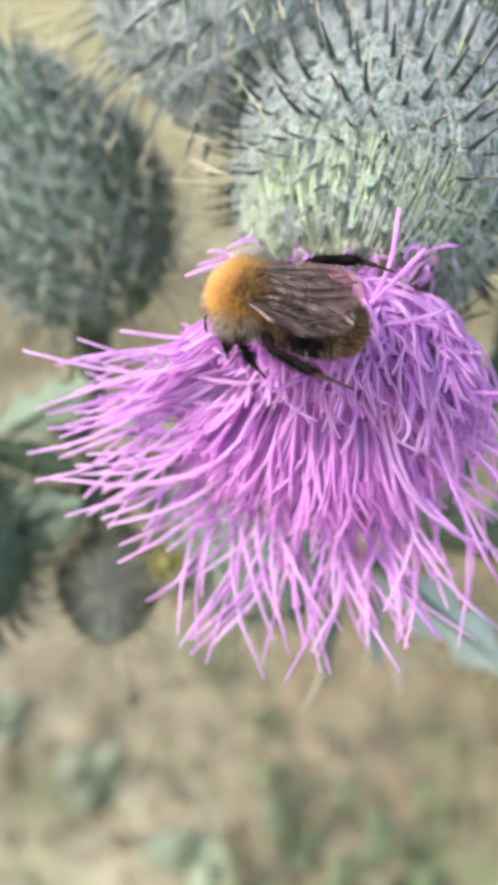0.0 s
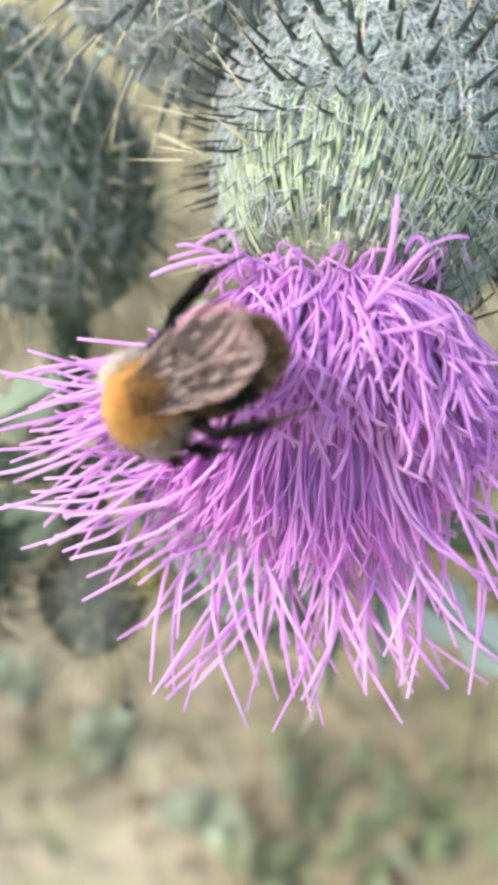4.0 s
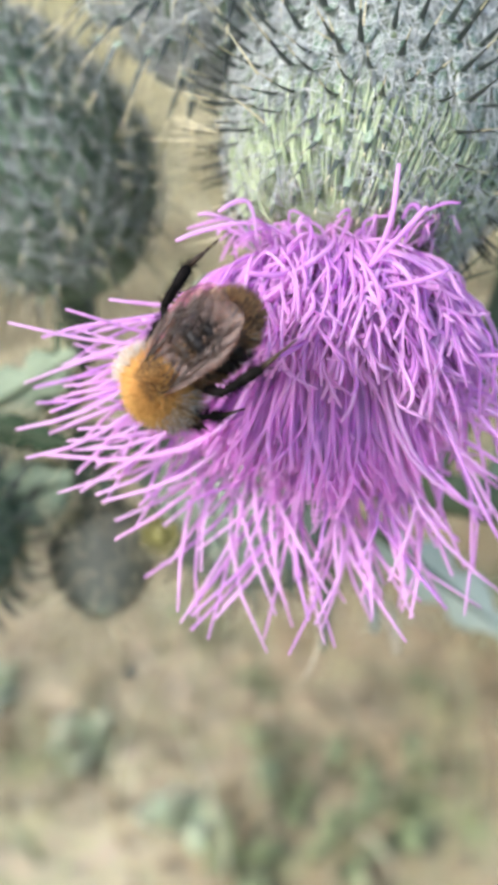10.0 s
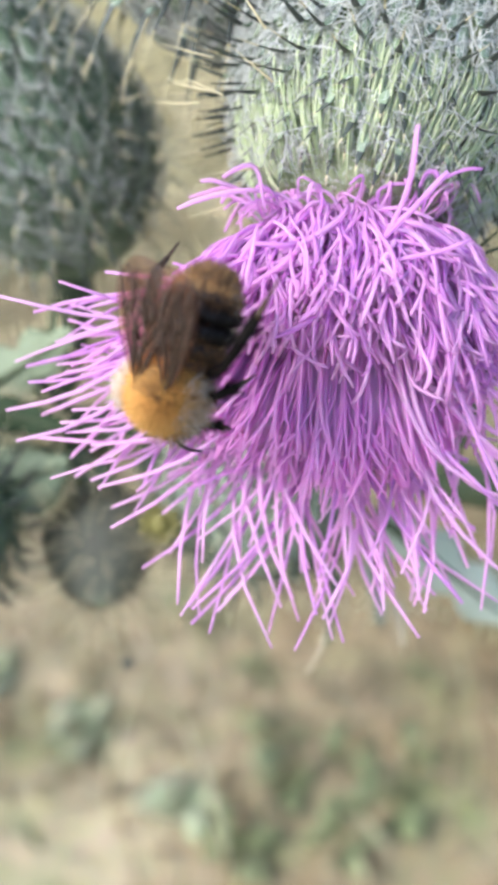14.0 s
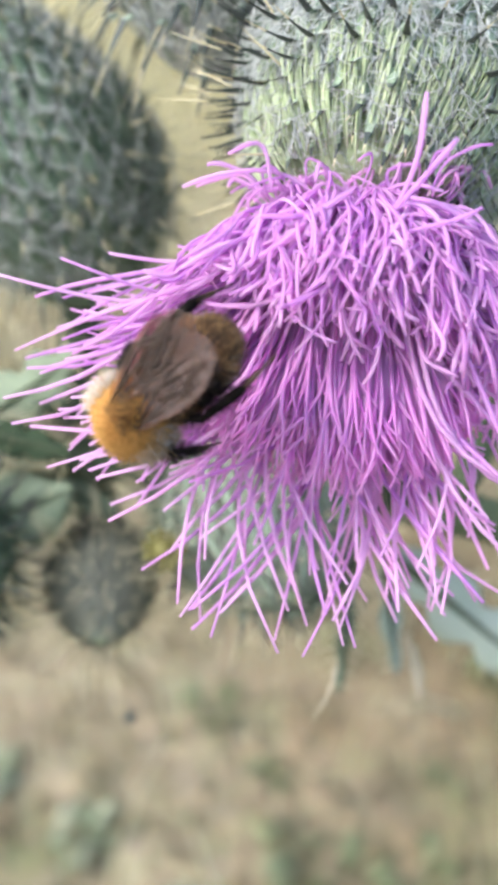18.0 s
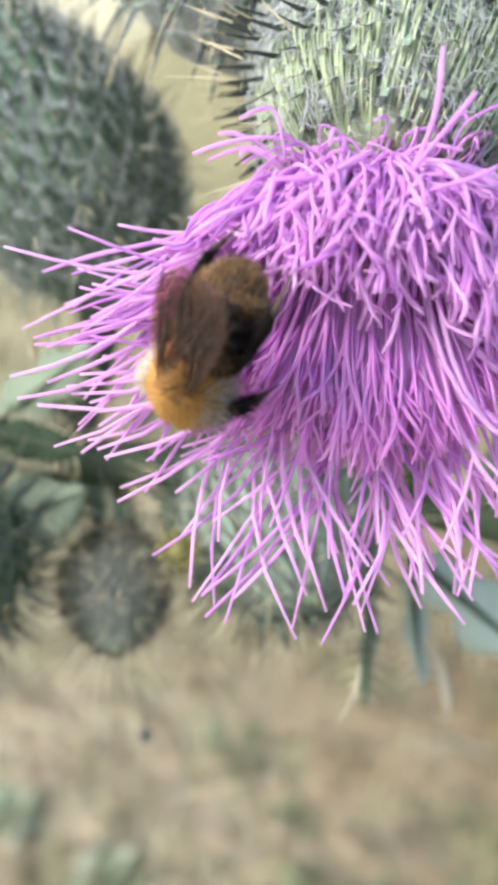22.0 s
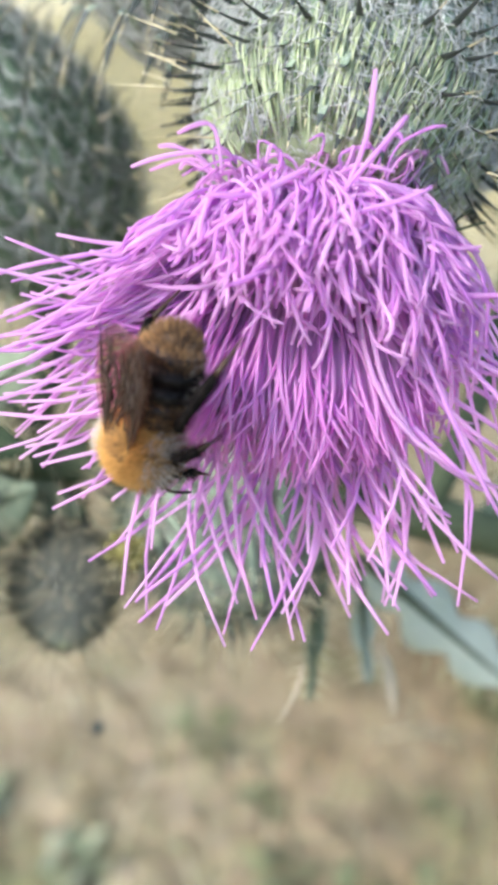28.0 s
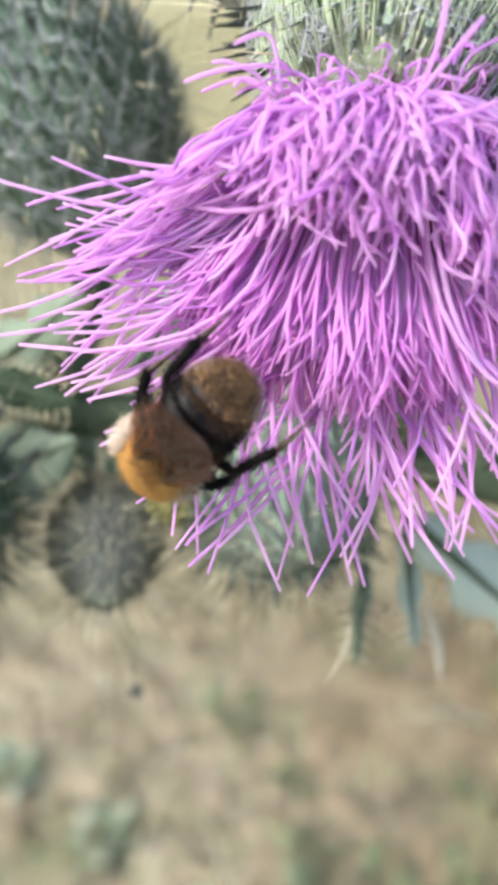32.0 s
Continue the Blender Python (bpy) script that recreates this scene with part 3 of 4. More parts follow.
# ---- the branch that carries the heads, its leaves, and dry bits ----
def blade(parent, name, root, tip, width, lobes, mat, curl, seed):
    """A lobed thistle leaf with thickness, from root to tip (places in steps), and a raised midrib."""
    rng, inv = random.Random(seed), parent.matrix_world.inverted()
    a, c = at(*root), at(*tip)
    d = c - a
    wide = d.cross(AHEAD).normalized()
    face = wide.cross(d).normalized()
    mid = bent(a, a.lerp(c, 0.5) + face * curl * STEP, c, 25)
    s = Soup()
    for sheet in (1, -1):
        for k, p in enumerate(mid):
            u = k / 24
            body = math.sin(math.pi * min(1, 0.08 + 0.92 * u)) ** 0.7 * width * STEP * 0.5
            for q in (-1, -0.5, 0, 0.5, 1):
                notch = 0.45 + 0.55 * abs(math.sin(math.pi * lobes * u + (0.6 if q > 0 else 0))) if abs(q) == 1 else 1
                s.v.append(inv @ (p + wide * q * body * notch + face * (abs(q) * body * 0.25 + sheet * 0.0003)))
    for k in range(24):
        for q in range(4):
            i = k * 5 + q
            s.f += [(i, i + 1, i + 6, i + 5), (125 + i + 5, 125 + i + 6, 125 + i + 1, 125 + i)]
            s.m += [0, 0]
        for q in (0, 4):
            i = k * 5 + q
            s.f.append((i, i + 5, 130 + i, 125 + i) if q == 0 else (i + 5, i, 125 + i, 130 + i))
            s.m.append(0)
    leaf = part(name, s.mesh(name, [mat]), parent)
    r = Soup()
    r.tube([inv @ (p - face * 0.0004) for p in mid], [0.0012 * (1 - k / 26) for k in range(25)], 6)
    part("midrib", r.mesh("midrib", [STEM]), leaf)
    t = Soup()
    for k in range(2, 23, 2):
        for q in (-1, 1):
            b = math.sin(math.pi * min(1, 0.08 + 0.92 * k / 24)) ** 0.7 * width * STEP * 0.45
            p = inv @ (mid[k] + wide * q * b)
            t.hair(p, p + inv.to_3x3() @ (wide * q + d.normalized() * 0.6).normalized() * rng.uniform(0.003, 0.006), 0.0004)
    part("prickle_fringe", t.mesh("prickle_fringe", [SPINE]), leaf, kind="stuff")
    return leaf


branch = thing("thistle_branch", Matrix.Translation(at(0, 1.2, 24)), "spiny green thistle branch with grey-green lobed leaves", "branch")
bpy.context.view_layer.update()
stem(branch, (-16, 1.5, 24.5), (-2, -1.0, 24.2), (12, 4.2, 24.4), 0.0052, 0.0045, 160, 12)
stem(branch, (12, 4.2, 24.4), (30, 30, 60), (36, 141, 133), 0.0045, 0.012, 60, 13)
blade(branch, "leaf", (3.7, 3.3, 24.8), (8.6, 7.3, 26.5), 2.0, 3.5, LEAF, 0.6, 1)
blade(branch, "leaf", (2.7, 3.2, 25), (2.3, 7.0, 25), 0.55, 2.5, LEAF_DARK, 0.3, 2)
blade(branch, "leaf", (3.6, 3.2, 25.2), (3.9, 6.6, 25.5), 0.75, 2.5, LEAF, 0.4, 3)
blade(branch, "leaf", (-3.2, -0.3, 24), (-0.6, -3.4, 21), 1.3, 3.5, LEAF, 0.5, 4)
blade(branch, "leaf", (-7.5, 0.2, 24), (-3.8, -1.6, 21), 1.7, 3.5, LEAF_MID, 0.5, 5)
blade(branch, "leaf", (-6.8, 0.6, 24), (-3.4, 2.2, 24), 1.6, 3.5, LEAF_DARK, 0.4, 6)
blade(branch, "leaf", (-1.8, 0.2, 24), (-2.6, 3.8, 24.6), 1.4, 3.0, LEAF_MID, 0.4, 7)
blade(branch, "leaf", (-6.42, 2.35, 22.8), (-4.3, 1.5, 22.8), 2.1, 1.0, LEAF_MID, 0.3, 11)
blade(branch, "leaf", (-6.79, 0.04, 22.4), (-4.24, 0.69, 22.4), 1.0, 3.5, LEAF_SHADED, 0.3, 12)
blade(branch, "leaf", (6.5, 2.4, 24), (9.5, 0.5, 25), 1.6, 3.5, LEAF_DARK, 0.4, 8)
stem(branch, (5.0, 2.0, 24), (9.6, -5, 25.6), (7.2, -14.4, 25.8), 0.003, 0.002, 30, 14)
# these two fill the gap past the head, its shade painted into their colour
blade(branch, "leaf", (7.2, -14.6, 25.8), (6.9, -9.6, 25.5), 5.0, 3.5, LEAF_SHADED, 0.6, 9)
blade(branch, "leaf", (9.4, -14.0, 26.2), (5.2, -11.0, 25.9), 3.2, 3.5, LEAF_SHADED, 0.4, 10)
nearer(branch)


def straw(root, tip, width, label):
    ob = thing("dead_leaf", Matrix.Translation(at(*root)), label, "dead leaf")
    bpy.context.view_layer.update()
    inv, s = ob.matrix_world.inverted(), Soup()
    a, c = at(*root), at(*tip)
    s.tube([inv @ p for p in bent(a, a.lerp(c, 0.5) + RIGHT * 0.002, c, 10)], [width * STEP * math.sin(math.pi * (0.08 + 0.86 * k / 9)) for k in range(10)], 6, squash=0.3)
    part("blade", s.mesh("blade", [DRY_LEAF]), ob)
    nearer(ob)


straw((4.2, 5.6, 25.9), (4.7, 7.6, 26.4), 0.2, "withered straw-coloured leaf tip hanging below the branch")
straw((1.9, 5.2, 21.4), (1.35, 6.5, 21.2), 0.09, "withered straw-coloured leaf tip hanging below the branch")
twig = thing("dry_twig", Matrix.Translation(at(1.95, -1.35, 9.7)), "thin dry brown twig beside the flower", "twig")
bpy.context.view_layer.update()
twig_s = Soup()
for tip in ((2.4, -1.75, 9.8), (2.5, -1.6, 9.75)):
    twig_s.tube([twig.matrix_world.inverted() @ p for p in bent(at(1.85, -1.3, 9.7), at(2.1, -1.5, 9.75), at(*tip), 8)], [0.00022 - 0.00002 * k for k in range(8)], 5)
part("stalk", twig_s.mesh("stalk", [STEM]), twig)


def withered_bud(place, up):
    """A small dark dead bud that hangs on a thread of a stalk."""
    ob = thing("withered_bud", Matrix.Translation(at(*place)), "tiny dark withered bud hanging on a thin dry stalk", "bud")
    bpy.context.view_layer.update()
    s, rng = Soup(), random.Random(77)
    s.blob(Vector((0, 0, 0)), (0.0007, 0.0007, 0.0010), 12, 8, None, 0.25)
    for _ in range(40):
        d = Vector([rng.gauss(0, 1) for _ in range(3)]).normalized()
        s.hair(d * 0.0006, d * 0.0012, 0.0001)
        s.m[-3:] = [0, 0, 0]
    part("head", s.mesh("head", [BRACT_DARK]), ob)
    s = Soup()
    top = ob.matrix_world.inverted() @ at(*up)
    s.tube(bent(Vector((0, 0, 0.0008)), top * 0.5 + RIGHT * 0.001, top, 8), [0.0001] * 8, 4)
    part("stalk", s.mesh("stalk", [STEM]), ob)


withered_bud((-2.05, 4.76, 16.5), (-2.2, 2.6, 15.2))


def small_flower(place):
    ob = thing("yellow_flower", Matrix.Translation(at(*place)), "small faded yellow flower behind the thistle", "flower")
    for k in range(11):
        s = Soup()
        a = k * 2 * math.pi / 11
        d = RIGHT * math.cos(a) + DOWN * math.sin(a)
        s.tube(bent(d * 0.0008, d * 0.003 - AHEAD * 0.0015, d * 0.0042 - AHEAD * 0.0008, 5), [0.0005, 0.0008, 0.0009, 0.0008, 0.0003], 5, squash=0.3)
        part("petal", s.mesh("petal", [YELLOW]), ob)
    s = Soup()
    s.blob(Vector((0, 0, 0)), (0.0022, 0.0022, 0.0022), 12, 8, None, 0.1)
    part("flower_eye", s.mesh("flower_eye", [YELLOW]), ob)
    s = Soup()
    s.tube([Vector((0, 0, 0)), AHEAD * 0.012 + DOWN * 0.004, AHEAD * 0.03 - DOWN * 0.01], [0.0012, 0.0012, 0.001], 6)
    part("stalk", s.mesh("stalk", [STEM]), ob)
    nearer(ob)


small_flower((-1.98, 2.85, 21.6))


# ---- weeds on the ground ----
def weed(x, y, size, pale, seed):
    rng = random.Random(seed)
    ob = thing("ground_weed", Matrix.Translation((x, y, 0)), "low rosette of %s green leaves in dry turf" % ("pale" if pale else "dull"), "weed", "weeds in the turf")
    for k in range(11):
        a = k * 2.4 + rng.uniform(-0.3, 0.3)
        d = Vector((math.cos(a), math.sin(a), rng.uniform(0.3, 0.9))).normalized() * size * rng.uniform(0.6, 1.1)
        s = Soup()
        s.tube(bent(Vector((0, 0, 0)), d * 0.6 + Vector((0, 0, size * 0.3)), d, 8), [size * (0.26 if pale else 0.18) * math.sin(math.pi * (0.1 + 0.85 * q / 7)) for q in range(8)], 6, squash=0.12)
        part("leaf", s.mesh("leaf", [WEED_PALE if pale else WEED]), ob)


for k, (x, y, size, pale) in enumerate(((-0.174, 0.534, 0.05, True), (0.036, 0.524, 0.045, False), (0.118, 0.506, 0.05, False), (0.026, 0.611, 0.04, False), (-0.285, 0.606, 0.05, True),
                                        (-0.05, 0.70, 0.05, False), (0.22, 0.60, 0.04, False), (0.2, 0.51, 0.05, False), (0.3, 0.75, 0.06, False), (-0.4, 0.8, 0.06, False), (-0.6, 1.2, 0.07, True), (0.5, 1.3, 0.07, False),
                                        (0.05, 0.475, 0.055, False), (0.10, 0.41, 0.06, False), (-0.055, 0.45, 0.05, True), (0.15, 0.44, 0.06, False), (0.0, 0.40, 0.06, False))):
    weed(x, y, size, pale, 100 + k)
# ---- the bee's track over the flower ----
# seconds, place, the way the head points and the way the back points
BEE = [
    (0, (-0.01, -1.48, 8), (-0.937, -0.231, 0.263), (-0.154, -0.404, -0.901)), (0.5, (-0.05, -1.17, 7.94), (-0.903, 0.43, 0.009), (-0.144, -0.283, -0.948)),
    (1, (-0.17, -1.3, 7.96), (-1, 0, 0.013), (-0.012, -0.338, -0.941)), (1.5, (-0.3, -1.45, 7.91), (-0.997, -0.072, 0.029), (-0.003, -0.335, -0.943)),
    (2, (-0.27, -1.51, 8.01), (-0.999, -0.047, -0.014), (0.028, -0.331, -0.943)), (2.5, (-0.3, -1.13, 7.94), (-0.857, 0.515, -0.014), (-0.147, -0.271, -0.951)),
    (3, (-0.28, -1.05, 7.95), (-0.787, 0.616, 0.007), (-0.186, -0.225, -0.957)), (3.5, (-0.37, -0.85, 7.91), (-0.807, 0.562, 0.182), (-0.332, -0.177, -0.926)),
    (5.5, (-0.7, -0.91, 8.27), (-0.897, 0.382, 0.222), (-0.316, -0.205, -0.927)), (6, (-0.79, -1.02, 8.27), (-0.94, 0.183, 0.287), (-0.33, -0.281, -0.901)),
    (6.5, (-0.72, -1.02, 8.24), (-0.91, 0.238, 0.337), (-0.388, -0.215, -0.896)), (7, (-0.53, -0.54, 8.26), (-0.65, 0.76, -0.016), (-0.217, -0.206, -0.954)),
    (7.5, (-0.78, -0.63, 8.2), (-0.878, 0.412, 0.244), (-0.335, -0.166, -0.928)), (8, (-0.7, -0.67, 8.21), (-0.839, 0.371, 0.399), (-0.47, -0.122, -0.875)),
    (8.5, (-0.69, -0.71, 8.18), (-0.838, 0.372, 0.4), (-0.47, -0.12, -0.874)), (9, (-0.7, -0.88, 8.17), (-0.874, 0.386, 0.294), (-0.382, -0.173, -0.908)),
    (9.5, (-0.5, -0.45, 8.14), (-0.519, 0.769, 0.373), (-0.483, 0.096, -0.871)), (10, (-0.67, -0.49, 8.09), (-0.653, 0.672, 0.349), (-0.483, -0.015, -0.875)),
    (10.5, (-0.91, -0.42, 8.09), (-0.83, 0.552, 0.077), (-0.247, -0.242, -0.938)), (11, (-0.9, -0.46, 8.1), (-0.7, 0.572, 0.426), (-0.539, -0.032, -0.842)),
    (11.5, (-0.67, -0.22, 8.03), (-0.449, 0.893, -0.024), (-0.245, -0.148, -0.958)), (12, (-0.55, -0.17, 8.03), (-0.384, 0.921, 0.051), (-0.249, -0.051, -0.967)),
    (12.5, (-0.51, -0.16, 7.99), (-0.373, 0.928, -0.031), (-0.205, -0.116, -0.972)), (13, (-0.47, -0.27, 7.96), (-0.353, 0.876, 0.33), (-0.49, 0.127, -0.863)),
    (13.5, (-0.7, -0.32, 8), (-0.368, 0.922, 0.117), (-0.591, -0.135, -0.795)), (14, (-0.63, -0.26, 8.06), (-0.314, 0.945, 0.096), (-0.507, -0.081, -0.858)),
    (14.5, (-0.9, -0.36, 8.05), (-0.735, 0.572, 0.363), (-0.467, -0.038, -0.884)), (16.5, (-1.17, -0.17, 8.91), (-0.807, 0.589, -0.047), (-0.14, -0.265, -0.954)),
    (17, (-1.23, 0.02, 8.98), (-0.77, 0.636, -0.05), (-0.136, -0.241, -0.961)), (17.5, (-0.97, 0.09, 8.73), (-0.6, 0.705, 0.378), (-0.447, 0.098, -0.889)),
    (18, (-0.92, 0.16, 8.52), (-0.662, 0.624, 0.416), (-0.441, 0.123, -0.888)), (18.5, (-0.96, 0.06, 8.62), (-0.651, 0.555, 0.517), (-0.498, 0.203, -0.843)),
    (19, (-1.08, 0.02, 8.63), (-0.729, 0.484, 0.484), (-0.483, 0.138, -0.865)), (19.5, (-1.19, -0.13, 8.65), (-0.802, 0.377, 0.463), (-0.476, 0.066, -0.877)),
    (20, (-1.24, -0.2, 8.69), (-0.79, 0.376, 0.483), (-0.483, 0.102, -0.869)), (20.5, (-0.86, 0.07, 8.76), (-0.512, 0.672, 0.534), (-0.522, 0.25, -0.815)),
    (21, (-0.7, 0.12, 8.69), (-0.395, 0.825, 0.404), (-0.537, 0.15, -0.831)), (21.5, (-0.66, 0.15, 8.83), (-0.426, 0.855, 0.295), (-0.439, 0.09, -0.894)),
    (22, (-0.6, 0.13, 8.76), (-0.357, 0.727, 0.587), (-0.576, 0.325, -0.751)), (22.5, (-0.7, 0.06, 8.74), (-0.441, 0.708, 0.552), (-0.511, 0.308, -0.803)),
    (23, (-0.66, 0.13, 8.73), (-0.477, 0.71, 0.517), (-0.454, 0.305, -0.838)), (23.5, (-0.79, 0.13, 8.74), (-0.502, 0.663, 0.555), (-0.49, 0.311, -0.814)),
    (24, (-0.74, 0.25, 8.73), (-0.479, 0.79, 0.382), (-0.534, 0.084, -0.842)), (24.5, (-0.71, 0.23, 8.98), (-0.408, 0.85, 0.336), (-0.624, 0.01, -0.782)),
    (26.5, (-0.36, 0.48, 8.77), (-0.149, 0.935, 0.321), (-0.639, 0.157, -0.753)), (27, (-0.31, 0.53, 8.82), (-0.089, 0.955, 0.283), (-0.821, 0.091, -0.563)),
    (27.5, (-0, 0.48, 8.87), (0.1, 0.888, 0.448), (-0.371, 0.451, -0.812)), (28, (-0.46, 0.51, 8.85), (-0.21, 0.877, 0.431), (-0.728, 0.155, -0.669)),
    (28.5, (-0.45, 0.8, 8.83), (-0.089, 0.995, 0.059), (-0.52, 0.005, -0.854)), (29, (-0.34, 0.99, 8.83), (0.104, 0.927, 0.362), (-0.93, 0.219, -0.294)),
    (29.5, (-0.21, 1.01, 8.84), (0.252, 0.916, 0.312), (-0.916, 0.329, -0.227)), (30, (-0.4, 1.09, 8.93), (-0.336, 0.863, 0.378), (-0.463, 0.199, -0.864)),
    (30.5, (-0.44, 1.03, 8.93), (0.192, 0.902, 0.386), (-0.911, 0.31, -0.271)), (31, (-0.6, 1.12, 8.94), (-0.438, 0.709, 0.553), (-0.443, 0.365, -0.818)),
    (31.5, (-0.57, 1.2, 8.96), (-0.535, 0.665, 0.522), (-0.281, 0.443, -0.852)), (32, (-0.71, 1.1, 9.06), (-0.546, 0.468, 0.695), (-0.458, 0.528, -0.715)),
]


def bee_pose(place, ahead, back):
    y = way(*ahead).normalized()
    z = way(*back)
    z = (z - y * y.dot(z)).normalized()
    return Matrix.Translation(at(*place)) @ Matrix((y.cross(z), y, z)).transposed().to_4x4()


# ---- the florets of the open head ----
MOUTH = (0.93, -1.83, 10.0)
HEAD_PETAL = {"core": (0.9, 0.95, 1.0, 1.0, 1.0, 1.0, 1.0, 0.95, 0.9, 0.8, 0.5), "thread": (0.7, 0.75, 0.8, 0.85, 0.9, 0.95, 1.0, 1.05, 1.1, 1.0, 0.7)}


def floret_run(root, c1, c2, tip, wave, rng):
    """Points of a floret from its root to its tip, bowed by two handles and a little wavy."""
    pts, ph = [], rng.uniform(0, 6.28)
    side = (tip - root).cross(AHEAD).normalized()
    face = side.cross(tip - root).normalized()
    for k in range(11):
        f = k / 10
        p = root * (1 - f) ** 3 + c1 * (3 * f * (1 - f) ** 2) + c2 * (3 * f * f * (1 - f)) + tip * f ** 3
        pts.append(p + (side * (math.sin(ph + f * 5.5) + 0.22 * math.sin(ph * 2.3 + f * 9)) + face * math.cos(ph * 1.7 + f * 4.6)) * (wave * min(1, f * 1.6) * STEP))
    return pts


def florets(parent):
    rng = random.Random(21)
    inv = parent.matrix_world.inverted()
    mouth = Vector(MOUTH)
    place = lambda v: at(*(mouth + v))
    # the florets lean away from the bee's track: none stands where its body goes
    track = []
    for t, where, ahead, back in BEE:
        m = bee_pose(where, ahead, back)
        for k in range(-8, 5, 2):
            track += [m @ Vector((0, k * 0.00085, z)) for z in (-0.0004, 0.003, 0.006)]
    track = np.array([tuple(v) for v in track])

    def clear(pts, room):
        spots = np.array([tuple(p) for p in pts[2:]])
        return (((spots[:, None] - track[None]) ** 2).sum(-1)).min() > room ** 2

    def fan(a, reach, depth):
        """A way from the mouth: a degrees from straight down, to the right, and so far towards the eye."""
        return Vector((math.sin(radians(a)) * reach, math.cos(radians(a)) * reach, -depth))

    def jit(q):
        return Vector([rng.uniform(-q, q) for _ in range(3)])

    coats = {"floret_core": (Soup(), PETAL_CORE), "floret_mass": (Soup(), PETAL_MASS)}
    singles = 0

    def grow(kind, root, c1, c2, tip, r, wave, room, single=False):
        nonlocal singles
        pts = floret_run(*[place(v) for v in (root, c1, c2, tip)], wave, rng)
        if room and not clear(pts, room):
            return False
        pts = [inv @ p for p in pts]
        radii = [r * q for q in HEAD_PETAL["core" if kind == "floret_core" else "thread"]]
        if single and singles < 300:
            singles += 1
            s = Soup()
            s.tube(pts, radii, 5, squash=0.8)
            part("floret", s.mesh("floret", [PETAL]), parent)
        else:
            coats[kind][0].tube(pts, radii, 4, squash=0.8)
        return True

    # the smooth heart of closely packed young florets, a bell that opens downwards
    def bell(u, w, f):
        """A place in the bell: across, from back to front, and from the mouth to the tips."""
        a = -8 + 50 * u
        reach = 2.45 * (1 - 0.2 * u * u) * f
        return Vector((0.55 * u * (1 - f), -0.05, -0.1 - 0.4 * w * (1 - f))) + fan(a, reach, (0.1 + 0.78 * w) * min(1.05, f * 1.1) ** 1.5)

    skin, cols = Soup(), 160
    for j in range(cols + 1):
        u, ridge, long = -1 + 2 * j / cols, 0.022 * (-1) ** j + rng.uniform(-0.02, 0.02), rng.uniform(0.82, 0.98)
        full = (0.70 + 0.27 * min(1, max(0, u + 0.5) * 1.5)) * math.sqrt(max(0, 1 - u * u))
        for k in range(13):
            skin.v.append(inv @ place(bell(u + 0.006 * math.sin(k * 1.1 + j), full * (1 - 1.8 * max(0, k / 12 - 0.84)) - 0.05 + ridge, long * k / 12)))
    for j in range(cols):
        for k in range(12):
            skin.f.append((j * 13 + k, j * 13 + k + 1, j * 13 + k + 14, j * 13 + k + 13))
            skin.m.append(0)
    part("floret_bed", skin.mesh("floret_bed", [PETAL_CORE]), parent, label="close pale bed of young florets")
    for k in range(1500):
        turn = rng.uniform(-math.pi, math.pi)
        ring = rng.uniform(0.5, 0.95)
        u, w = ring * math.cos(turn), ring * math.sin(turn)
        f = rng.uniform(0.78, 1.1)
        du = rng.gauss(0, 0.09)
        go = [bell(u, w, 0.0), bell(u + du, w, 0.33 * f), bell(u - du, w, 0.7 * f), bell(u + du, w, f) + jit(0.04)]
        if not grow("floret_core", *go, rng.uniform(0.00015, 0.00022), 0.035, 0.0019):
            go = [go[0]] + [bell(u, w * 0.3 - 0.45, q * f) for q in (0.3, 0.65, 0.95)]
            grow("floret_core", *go, 0.00014, 0.02, 0.0016)
    # long outer florets that stand out all round, thin and light
    made = 0
    for _ in range(900):
        if made >= 150:
            break
        a = rng.choice((rng.uniform(-76, -46), rng.uniform(-66, -20), rng.uniform(-45, 10), rng.uniform(-10, 30), rng.uniform(6, 52)))
        reach = rng.uniform(2.9, 3.85) - 0.85 * max(0, -a - 56) / 24 - 1.0 * max(0, a - 26) / 26 + (0.2 if -30 < a < 0 else 0)
        swing = rng.uniform(-12, 60) if a < -45 else rng.uniform(-50, 50)
        heart = -42 < a < 24
        root = Vector((0.5 * math.sin(radians(a)), 0.1, rng.uniform(0.15, 0.5) if heart else rng.uniform(-0.6, -0.1)))
        tip = fan(a, reach, rng.uniform(0.2, 0.75) if -72 < a < 24 else rng.uniform(0.35, 1.0))
        c1 = root + fan(a * 0.7 + swing * 0.3, reach * 0.3, rng.uniform(-0.25, -0.1) if heart else rng.uniform(0.3, 0.9))
        c2 = fan(a + swing * 0.6, reach * 0.66, rng.uniform(-0.1, 0.2) if heart else rng.uniform(0.35, 0.8) if a < 0 else rng.uniform(0.5, 1.15))
        made += grow("floret_mass", root, c1, c2, tip + jit(0.08), rng.uniform(0.00014, 0.0002), 0.1, 0.0023, True)
    # shorter ones between them, down the whole fan
    made = 0
    for _ in range(3000):
        if made >= 360:
            break
        a = rng.choice((rng.uniform(-72, -30), rng.uniform(-66, 0), rng.uniform(0, 60)))
        reach = rng.uniform(1.7, 2.9) * (1 - 0.36 * max(0, a - 15) / 50) - 0.75 * max(0, -a - 62) / 22
        swing = rng.uniform(-10, 75) if a < -40 else rng.uniform(-75, 75)
        front = rng.uniform(0.1, 1.0)
        if -42 < a < 24:
            front = -0.3 * front
